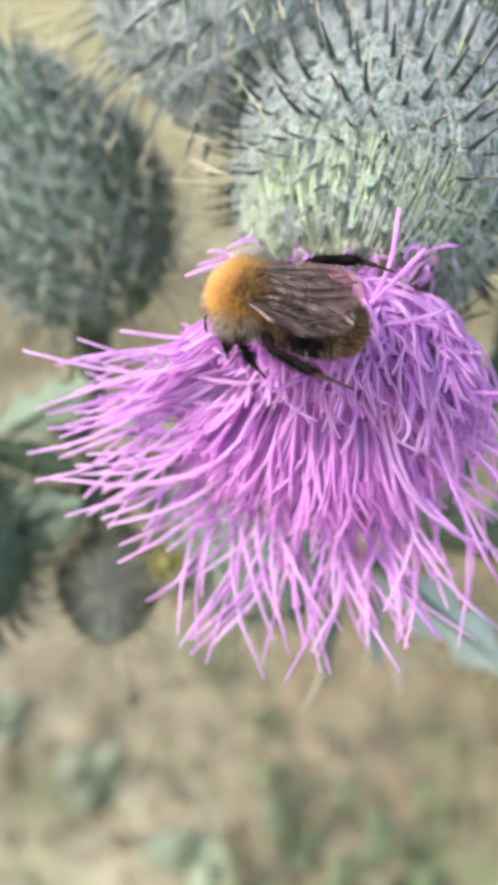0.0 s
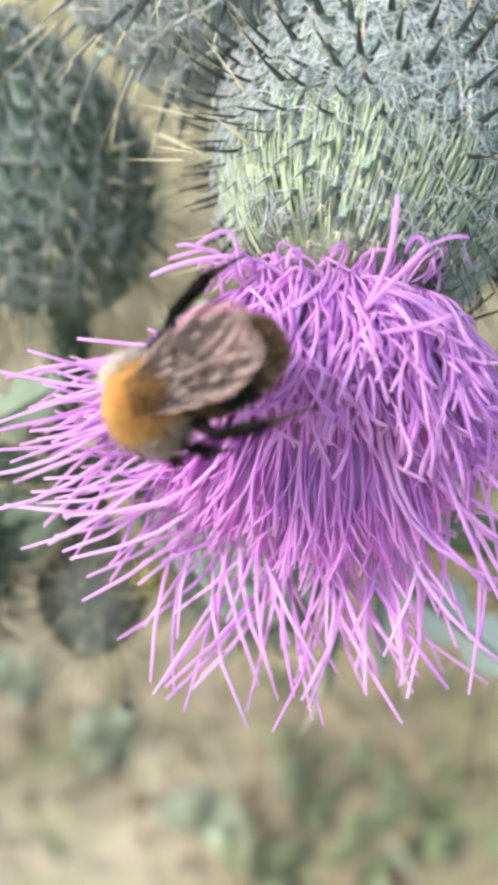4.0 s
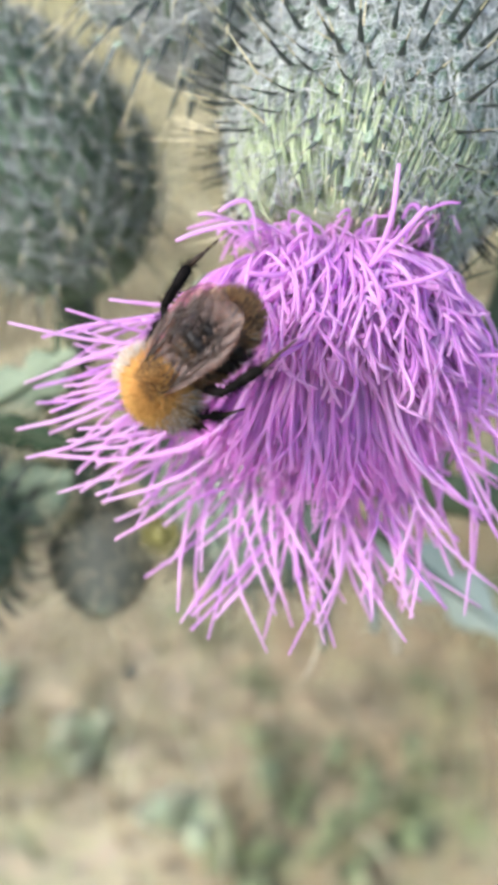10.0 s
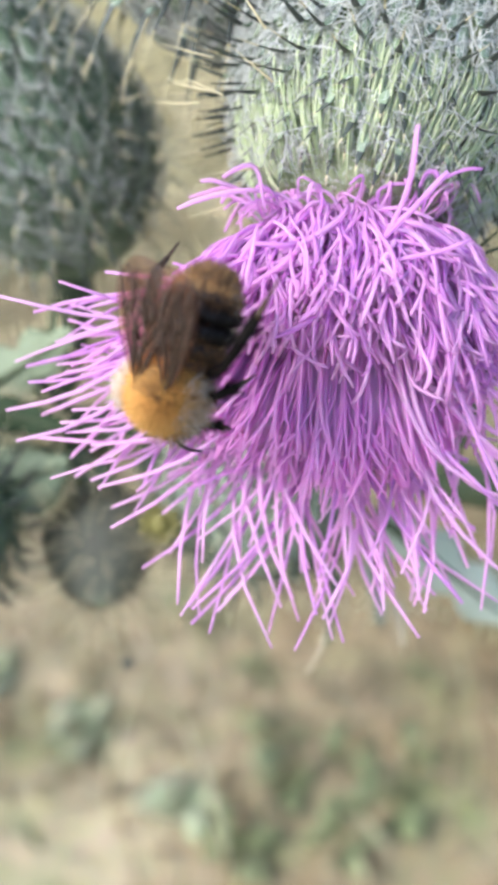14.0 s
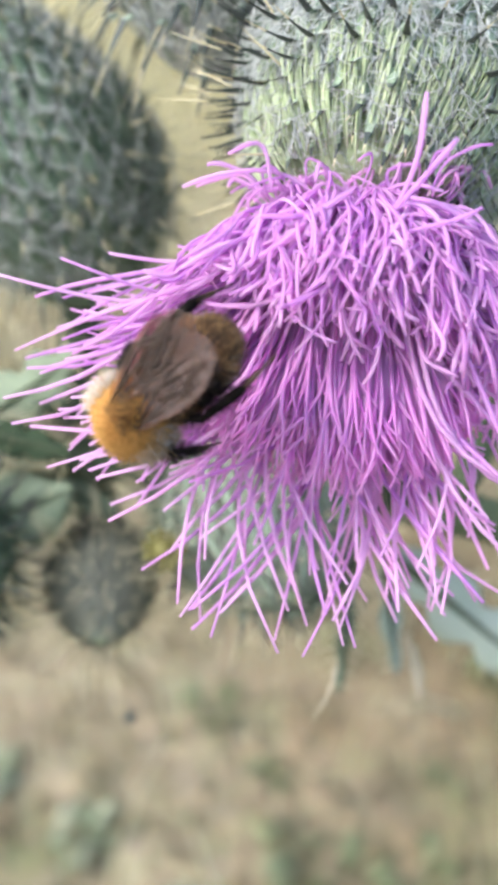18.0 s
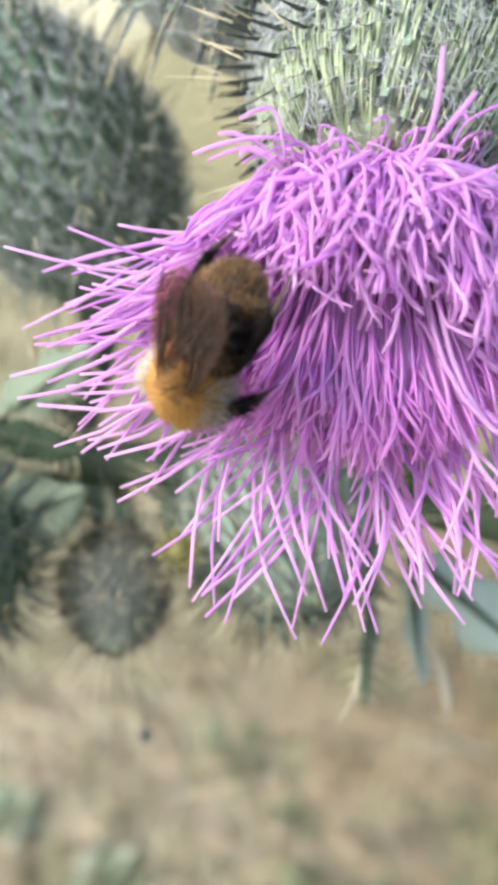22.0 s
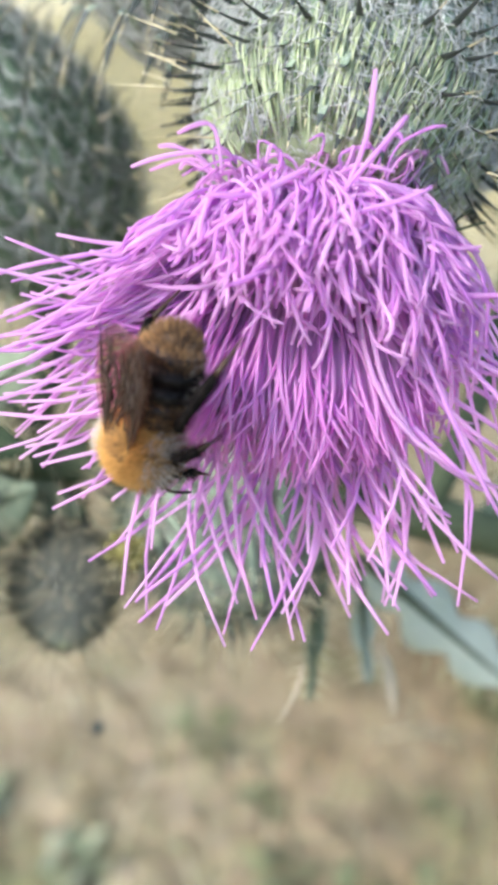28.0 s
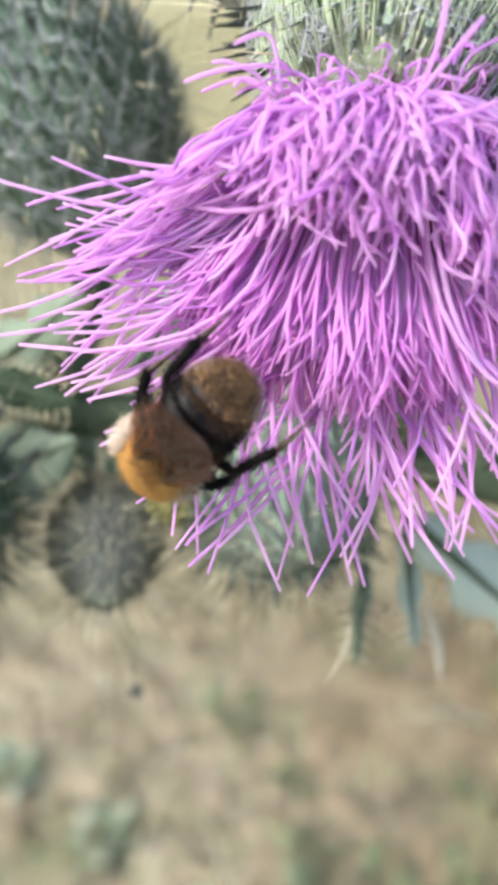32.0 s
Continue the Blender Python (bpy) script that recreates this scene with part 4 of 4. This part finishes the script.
        root = Vector((0.6 * math.sin(radians(a)) + rng.uniform(-0.15, 0.15), rng.uniform(0.0, 0.2), -0.6 * front))
        tip = fan(a, reach, abs(front) * rng.uniform(0.7, 1.2))
        c1, c2 = root + fan(a * 0.8, reach * 0.3, front * 0.8), fan(a + swing * 0.6, reach * 0.68, front * 1.1)
        made += grow("floret_mass", root, c1, c2, tip + jit(0.16), rng.uniform(0.00013, 0.0002), 0.1, 0.0023)
    # the front ones arch over and hang as a ragged, tangled curtain that ends above the heart
    def dome(x, y):
        return 1.3 * math.sqrt(max(0.03, 1 - ((x + 0.2) / 1.9) ** 2 - ((y - 0.95) / 1.6) ** 2))

    # young florets fill the ground under the curtain, drawn back where the bee goes
    under, cols, deep = Soup(), 30, 22
    for j in range(cols + 1):
        for k in range(deep + 1):
            x = -0.95 + 1.95 * j / cols
            y = 0.12 + 0.13 * x * x + (1.12 - 0.3 * abs(x)) * k / deep
            z = -dome(x, y) + 0.2 + 0.05 * math.sin(j * 2.1 + k * 1.3) + 0.04 * math.sin(j * 0.9 - k * 2.7)
            edge = max(0.0, k / deep - 0.6) * 2.4 + max(0.0, 0.18 - k / deep) * 2
            p = place(Vector((x, y, z + edge)))
            while not clear([p] * 3, 0.0042) and z < -0.1:
                z += 0.08
                p = place(Vector((x, y, z + edge)))
            under.v.append(inv @ p)
    for j in range(cols):
        for k in range(deep):
            q = j * (deep + 1) + k
            under.f.append((q, q + 1, q + deep + 2, q + deep + 1))
            under.m.append(0)
    part("floret_bed", under.mesh("floret_bed", [PETAL_MASS]), parent, label="close lilac bed of short florets")
    made = 0
    for _ in range(16000):
        if made >= 720:
            break
        x, y = rng.uniform(-1.55, 1.05), abs(rng.gauss(0.0, 0.60)) + 0.08
        y += 0.2 * x * x
        aim = 28 * x - 4 + rng.gauss(0, 21)
        if x < -0.5:
            aim -= 14 * min(1, (-0.5 - x) / 0.7)
        if rng.random() < 0.12:
            aim += rng.choice((-60, 60))
        size = rng.uniform(0.75, 1.2) if rng.random() < 0.28 else rng.uniform(0.35, 0.75)
        bow = rng.gauss(0, 30)
        mid = Vector((x, y, 0)) + fan(aim - bow * 0.5, size * 0.5, 0)
        end = mid + fan(aim + bow * 0.7, size * 0.5, 0)
        floor = 1.2 if x < -0.9 else (1.8 if end.x < 0.4 else 2.15)
        if end.y > floor - rng.random() ** 0.6 * 1.0 + 0.05 or end.x > 1.2 + 0.25 * end.y or end.y < 0.06 + 0.18 * end.x * end.x:
            continue
        lay = rng.uniform(-0.28, 0.12)
        root = Vector((x * 0.88, y - 0.16, -dome(x * 0.88, y - 0.1) + 0.38))
        p1 = Vector((x, y - 0.08, -dome(x, y) - lay))
        p2 = Vector((mid.x, mid.y, -dome(mid.x, mid.y) - lay - rng.uniform(0.0, 0.22)))
        tip = Vector((end.x, end.y, -dome(end.x, end.y) - lay - rng.uniform(-0.12, 0.3)))
        made += grow("floret_mass", root, p1, p2, tip, rng.uniform(0.00012, 0.0002), 0.042, 0.0027, made % 4 == 0)
    # loose ends that curl over the rim
    for _ in range(80):
        u = rng.uniform(-1, 1)
        root = Vector((0.8 * u, 0.05, -rng.uniform(0.2, 0.9)))
        up = root + Vector((0.25 * u + rng.uniform(-0.2, 0.2), -rng.uniform(0.12, 0.34), rng.uniform(-0.2, 0.1)))
        tip = up + Vector((rng.uniform(-0.4, 0.35), rng.uniform(0.0, 0.3), rng.uniform(-0.2, 0.2)))
        grow("floret_mass", root, root.lerp(up, 0.7), up + Vector((rng.uniform(-0.1, 0.1), -0.12, 0)), tip, rng.uniform(0.00011, 0.0002), 0.04, 0.0027)
    # a few that stand apart from the rest
    for pts in (((0.95, -1.35, 9.0), (1.25, -1.55, 8.7), (1.22, -1.9, 8.45), (1.33, -2.31, 8.38)), ((0.95, -1.33, 8.98), (1.2, -1.55, 8.7), (1.3, -1.8, 8.5), (1.54, -1.96, 8.37)),
                ((0.8, -1.2, 8.9), (1.2, -1.35, 8.7), (1.5, -1.4, 8.5), (1.75, -1.45, 8.45)), ((0.75, -1.5, 9.4), (0.5, -2.05, 9.2), (-0.15, -2.1, 9.1), (-0.6, -1.82, 9.07)),
                ((0.9, -1.4, 8.95), (1.25, -1.7, 8.8), (1.45, -1.6, 8.7), (1.5, -1.3, 8.6))):
        s = Soup()
        s.tube([inv @ p for p in floret_run(*[at(*p) for p in pts], 0.03, rng)], [0.0002 * q for q in HEAD_PETAL["thread"]], 6, squash=0.8)
        part("floret", s.mesh("floret", [PETAL]), parent)
    for name, (s, mat) in coats.items():
        part(name, s.mesh(name, [mat]), parent, kind="stuff")


florets(flower)


# ---- the bumblebee: head along +y, back along +z, the middle of the thorax at its origin ----
def fur(name, parent, centre, size, count, length, mats, pick, seed, lean=(0, -0.6, 0), keep=None, thick=0.00003, label=""):
    """Hairs that stand out of a rounded body."""
    rng, s = random.Random(seed), Soup()
    made = 0
    while made < count:
        n = Vector([rng.gauss(0, 1) for _ in range(3)]).normalized()
        if keep and not keep(n):
            continue
        made += 1
        p = Vector(centre) + Vector((n.x * size[0], n.y * size[1], n.z * size[2])) * 0.97
        g = Vector((n.x / size[0], n.y / size[1], n.z / size[2])).normalized()
        d = (g + Vector(lean) * rng.uniform(0.4, 1.0) + Vector([rng.uniform(-.35, .35) for _ in range(3)])).normalized()
        s.hair(p, p + d * length * rng.uniform(0.6, 1.15), thick, pick(n, rng))
    return part(name, s.mesh(name, mats), parent, kind="stuff", label=label)


def ball(name, parent, centre, size, mat, wobble=0.03, label="", m=None):
    s = Soup()
    s.blob(Vector(centre), size, 24, 16, None, wobble)
    return part(name, s.mesh(name, [mat]), parent, m, label)


def wing(parent, name, side, length, width, m):
    """A flat clouded wing with raised veins, from its root at the origin back along -y."""
    s, n = Soup(), 44
    rim = []
    for k in range(n + 1):
        u = math.sin(math.pi / 2 * k / n)
        end = math.sqrt(max(0.0, 1 - (max(0.0, u - 0.72) / 0.28) ** 2))
        mid = -width * 0.3 * u
        lead = mid + (width * (0.04 + 0.16 * math.sin(math.pi * u) ** 0.8) - mid) * end
        trail = mid + (-width * (0.10 + 0.75 * min(1, u * 1.5) ** 0.9) - mid) * end
        rim.append((u, lead, trail))
    across = 23
    for sheet in (1, -1):
        for u, lead, trail in rim:
            for q in range(across):
                x = lead + (trail - lead) * q / (across - 1)
                z = 0.000042 * math.sin(q * 1.25 + u * 17) + 0.00005 * math.sin(q * 0.3 + u * 3) + sheet * 0.00001
                s.v.append(Vector((side * x, -u * length, z)))
    stride = (n + 1) * across
    for k in range(n):
        for q in range(across - 1):
            a = k * across + q
            s.f.append((a, a + 1, a + across + 1, a + across))
            s.f.append((stride + a + across, stride + a + across + 1, stride + a + 1, stride + a))
            s.m += [0, 0]
    w = part(name, s.mesh(name, [MEMBRANE]), parent, m)
    veins = [((0, 0), (0.08, 0.5), (0.03, 1.0)), ((0, 0), (0.05, 0.35), (-0.25, 0.62)), ((0, 0), (-0.2, 0.35), (-0.55, 0.62)), ((0, 0), (-0.3, 0.2), (-0.6, 0.4)),
             ((-0.05, 0.4), (-0.2, 0.5), (-0.52, 0.58)), ((0.05, 0.55), (-0.1, 0.62), (-0.35, 0.8)), ((0.1, 0.62), (-0.2, 0.7), (-0.25, 0.9)), ((-0.15, 0.35), (-0.1, 0.6), (0.08, 0.7)),
             ((-0.3, 0.45), (-0.35, 0.6), (-0.2, 0.86)), ((-0.45, 0.5), (-0.5, 0.66), (-0.4, 0.84)), ((0, 0.1), (-0.12, 0.45), (-0.05, 0.66)), ((-0.1, 0.62), (-0.24, 0.74), (-0.1, 0.95)), ((-0.25, 0.3), (-0.45, 0.42), (-0.62, 0.52))]
    for a, b, c in veins:
        t = Soup()
        pts = bent(*[Vector((side * x * width, -y * length, 0.00008)) for x, y in (a, b, c)], 6)
        t.tube(pts, [0.00009, 0.00008, 0.00007, 0.00006, 0.00005, 0.00004], 4)
        part("vein", t.mesh("vein", [VEIN]), w)
    return w


def leg(parent, name, hip, knee, ankle, toe, wide, hairs, seed):
    """A leg in three rigid pieces; the thigh carries the shin and the foot. Its origin is the hip."""
    rng = random.Random(seed)
    hip, knee, ankle, toe = [Vector(p) * 0.001 for p in (hip, knee, ankle, toe)]
    k, a, t = knee - hip, ankle - hip, toe - hip
    s = Soup()
    s.tube(bent(Vector((0, 0, 0)), k * 0.5 + Vector((0, 0, 0.0002)), k, 6), [0.00034, 0.00046, 0.0005, 0.00046, 0.0004, 0.00034], 8)
    for _ in range(hairs):
        p = k * rng.random()
        s.hair(p, p + Vector([rng.uniform(-1, 1) for _ in range(3)]).normalized() * 0.0012, 0.00004)
    thigh = part(name, s.mesh(name, [FUR_BLACK]), parent, Matrix.Translation(hip))
    s = Soup()
    s.tube([k.lerp(a, q) for q in (0, 0.15, 0.4, 0.7, 0.9, 1)], [0.0003, 0.00038, 0.0005 * wide, 0.00066 * wide, 0.0006 * wide, 0.00032], 8, squash=0.65)
    for _ in range(hairs * 2):
        p = k.lerp(a, rng.random())
        s.hair(p, p + (Vector([rng.uniform(-1, 1) for _ in range(3)]).normalized() + (a - k).normalized() * 0.5) * 0.0010, 0.00004)
    part("shin", s.mesh("shin", [FUR_BLACK]), thigh)
    s = Soup()
    s.tube([a.lerp(t, q) for q in (0, 0.1, 0.45, 0.5, 0.65, 0.7, 0.85, 1)], [0.00018, 0.00026, 0.00022, 0.00011, 0.00015, 0.00009, 0.00012, 0.00005], 6)
    part("foot", s.mesh("foot", [SHELL_BROWN]), thigh)
    return thigh


def bumblebee():
    bee = thing("bumblebee", Matrix.Identity(4), "bumblebee with tawny furry thorax, dark banded abdomen and smoky wings", "bumblebee")
    ts = (0.0026, 0.0024, 0.0022)
    ball("thorax", bee, (0, 0, 0), ts, SHELL_BROWN)

    def coat(n, rng):
        top = n.z + rng.uniform(-0.2, 0.2)
        bald = n.z > 0.7 and n.y < 0.1 and abs(n.x) < 0.45
        return 2 if bald and rng.random() < 0.5 else (0 if top > 0.2 and abs(n.x) < 0.8 + rng.uniform(-0.1, 0.1) else 1)

    fur("thorax_fur", bee, (0, 0, 0), ts, 9000, 0.0013, [FUR_GOLD, FUR_GOLD, FUR_BROWN], coat, 31, (0, -0.3, 0), lambda n: n.z > 0.05, 0.000034, "dense golden fur on the back")
    fur("flank_fur", bee, (0, 0, 0), ts, 4200, 0.0021, [FUR_WHITE, FUR_TAN, FUR_BROWN], lambda n, rng: rng.choice((0, 0, 1, 2, 2)), 32, (0, -0.5, -0.2), lambda n: n.z < (0.5 if abs(n.x) > 0.75 else 0.15), 0.000034, "shaggy pale fur on the flanks")
    for sx in (-1, 1):
        fur("side_tuft", bee, (sx * 0.0019, 0.0003, 0.0006 if sx > 0 else -0.0003), (0.0011, 0.0015, 0.0011), 1700 if sx > 0 else 300, 0.0016, [FUR_WHITE, FUR_TAN], lambda n, rng: int(rng.random() < 0.25), 35 + sx, (0, -0.3, 0), lambda n: n.x * sx > 0.45, 0.000034, "white tuft behind the shoulder")
    # abdomen of overlapping rings
    rings = [(-0.0028, 0.0026), (-0.0041, 0.0031), (-0.0054, 0.0033), (-0.0067, 0.0032), (-0.0079, 0.0028), (-0.0089, 0.0020)]
    root = None
    for k, (y, r) in enumerate(rings):
        s = Soup()
        s.blob(Vector((0, y, -0.0006 - 0.00004 * k * k)), (r, 0.0013, r * 0.78), 28, 12, None, 0.01)
        me = s.mesh("segment", [SHELL])
        root = part("abdomen", me, bee) if k == 0 else root
        if k:
            part("segment", me, root)
        tone = [FUR_BROWN, FUR_BROWN, FUR_BLACK, FUR_BLACK, FUR_BROWN, FUR_BROWN][k]
        pale = [FUR_GOLD, FUR_TAN, FUR_BROWN, FUR_BROWN, FUR_TAN, FUR_TAN][k]
        share = [0.4, 0.25, 0.03, 0.16, 0.33, 0.12][k]
        fur("abdomen_fur", root, (0, y, -0.0006 - 0.00004 * k * k), (r, 0.0013, r * 0.78), 2200, 0.0009, [tone, pale], lambda n, rng: int(rng.random() < share * (2.1 if n.y < -0.25 else 0.12)), 40 + k, (0, -1.3, 0), None, 0.00003)
    fur("belly_fur", root, (0, -0.006, -0.0012), (0.0030, 0.004, 0.0024), 260, 0.0009, [FUR_WHITE], lambda n, rng: 0, 50, (0, -0.8, 0), lambda n: abs(n.x) > 0.6 and n.z < 0.2, 0.00003)
    # head
    head = ball("head", bee, (0, 0.0021, -0.0022), (0.0016, 0.0012, 0.0018), SHELL)
    for sx in (-1, 1):
        ball("eye", head, (sx * 0.0014, 0.0022, -0.0020), (0.0005, 0.0006, 0.0011), SHELL)
        s = Soup()
        s.tube(bent(Vector((sx * 0.0005, 0.0034, -0.0024)), Vector((sx * 0.0011, 0.0042, -0.0030)), Vector((sx * 0.0016, 0.0040, -0.0050)), 10), [0.00014] * 9 + [0.0001], 6)
        part("antenna", s.mesh("antenna", [SHELL]), head)
    s = Soup()
    s.tube(bent(Vector((0, 0.0030, -0.0034)), Vector((0, 0.0034, -0.0046)), Vector((0, 0.0030, -0.0060)), 6), [0.0003, 0.00028, 0.00024, 0.0002, 0.00016, 0.00008], 6)
    part("proboscis", s.mesh("proboscis", [SHELL_BROWN]), head)
    fur("face_fur", head, (0, 0.0021, -0.0022), (0.0016, 0.0012, 0.0018), 700, 0.0007, [FUR_WHITE, FUR_BLACK], lambda n, rng: int(rng.random() < 0.5), 61, (0, 0.3, 0))
    wings = {}
    for sx, nm in ((-1, "left"), (1, "right")):
        wings[nm] = wing(bee, "forewing", sx, 0.0095, 0.0046, Matrix.Identity(4))
        wings[nm + "_hind"] = wing(bee, "hindwing", sx, 0.0078, 0.0038, Matrix.Identity(4))
    legs = {}
    for sx, nm in ((-1, "left"), (1, "right")):
        if sx < 0:
            legs["left_front"] = leg(bee, "front_leg", (-1.3, 1.2, -2.0), (-2.9, 1.2, -1.2), (-3.6, 0.8, -2.8), (-3.8, 1.2, -4.6), 0.6, 120, 71)
            legs["left_middle"] = leg(bee, "middle_leg", (-1.5, -0.2, -2.0), (-4.0, -0.8, -0.4), (-4.9, -1.9, -1.6), (-5.3, -3.2, -3.4), 0.7, 150, 72)
            legs["left_hind"] = leg(bee, "hind_leg", (-1.4, -1.8, -2.0), (-4.5, -4.0, 0.6), (-5.5, -7.8, 0.5), (-5.6, -11.2, -0.6), 0.75, 200, 73)
        else:
            legs["right_front"] = leg(bee, "front_leg", (1.3, 1.2, -2.0), (3.6, 1.0, -2.2), (4.8, 1.0, -4.0), (4.4, 2.2, -6.0), 0.6, 120, 71)
            legs["right_middle"] = leg(bee, "middle_leg", (1.5, 0.0, -2.0), (4.4, -0.6, -1.8), (5.6, -2.2, -3.2), (5.2, -4.6, -5.0), 0.7, 150, 72)
            legs["right_hind"] = leg(bee, "hind_leg", (1.4, -1.8, -2.0), (4.7, -4.4, 0.2), (5.7, -8.2, 0.0), (6.0, -11.2, -1.2), 0.75, 200, 73)
    bee.scale = (0.79, 0.79, 0.79)
    return bee, wings, legs


bee, bee_wings, bee_legs = bumblebee()


# ---- movement ----
def wing_pose(sx, spread, lift, tilt, hind=False):
    """A folded wing: spread and lift in degrees, tilt about its own length."""
    return pose(sx * 0.0014, -0.0004 - 0.0006 * hind, 0.0021 - 0.0003 * hind + (0.00016 if sx > 0 else 0.0), -lift, 0, 0) @ pose(0, 0, 0, 0, 0, sx * spread) @ pose(0, 0, 0, 0, -sx * tilt, 0)


def motions():
    walk(bee, [(t, bee_pose(*row)) for t, *row in BEE])
    for nm, sx in (("left", -1), ("right", 1)):
        fore, hind = bee_wings[nm], bee_wings[nm + "_hind"]
        rows = [(0, 4, 0, 6), (1, 4, 0, 6), (2, 4, 0, 6), (3, 4, 0, 8), (3.5, 4, 0, 8), (5.5, 4, 0, 10), (6.5, 4, 0, 10), (8, 4, 0, 12), (10, 3, -3, 14), (13, 2, -3, 14), (13.5, 4, 8, 12), (14, 6, 22, 10), (14.5, 5, 6, 12), (16.5, 4, 1, 14), (18, 5, 4, 13), (19.5, 6, 16, 12), (20, 6, 22, 12), (20.5, 6, 10, 12), (22, 5, 8, 12), (23, 4, 4, 13), (24, 3, 5, 13), (24.5, 3, 12, 12), (26.5, 3, 8, 12), (27, 3, 18, 10), (27.5, 3, 0, 12), (28, 3, 8, 12), (28.5, 3, 2, 12),
                (29, 2, 28, 8), (29.5, 2, 28, 8), (30, 3, 2, 12), (30.5, 2, 26, 8), (31, 4, 2, 12), (31.5, 5, 8, 12), (32, 6, 18, 8)]
        walk(fore, [(t, wing_pose(sx, a + 5, b, c)) for t, a, b, c in rows])
        walk(hind, [(t, wing_pose(sx, a + 10, b, c, True)) for t, a, b, c in rows])
    steps = [(0, 0), (0.5, 1), (1, -1), (1.5, 0.6), (2, 0), (2.5, 1), (3, -0.6), (3.5, 0.5), (5.5, 0), (6.5, 0.3), (7, -1), (7.5, 0.4), (8.5, 0), (9.5, 0.6), (10.5, -0.7), (11.5, 0.6),
             (13, -0.3), (14, 0.8), (14.5, -0.5), (16.5, 0.3), (17.5, -0.3), (19, 0.2), (20, -0.6), (20.5, 0.8), (22, -0.4), (22.5, 0.7), (24, -0.5), (26.5, 0.8), (27.5, -0.6), (28.5, 0.5), (29, -1), (30, 0.6), (30.5, -1), (31.5, 0.5), (32, 0)]
    for k, (nm, ob) in enumerate(bee_legs.items()):
        home = ob.matrix_basis.copy()
        sign = 1 if k % 2 else -1
        # the hind legs trail behind as the bee pushes into the flower, then spread again once it turns
        pushing, turned = {"right_hind": ((-15, 17), (-13, 18)), "left_hind": ((8, 6), (0, 15))}.get(nm, ((0, 0), (0, 0)))
        rows = []
        for t, a in steps:
            turn = np.interp(t, (9, 17, 22.5, 24.5), (0, pushing[0], pushing[0], turned[0]))
            fall = np.interp(t, (9, 17, 22.5, 24.5), (0, pushing[1], pushing[1], turned[1]))
            rows.append((t, home @ pose(0, 0, 0, 5 * a * sign + float(fall), 0, 9 * a * sign + float(turn))))
        walk(ob, rows)


motions()
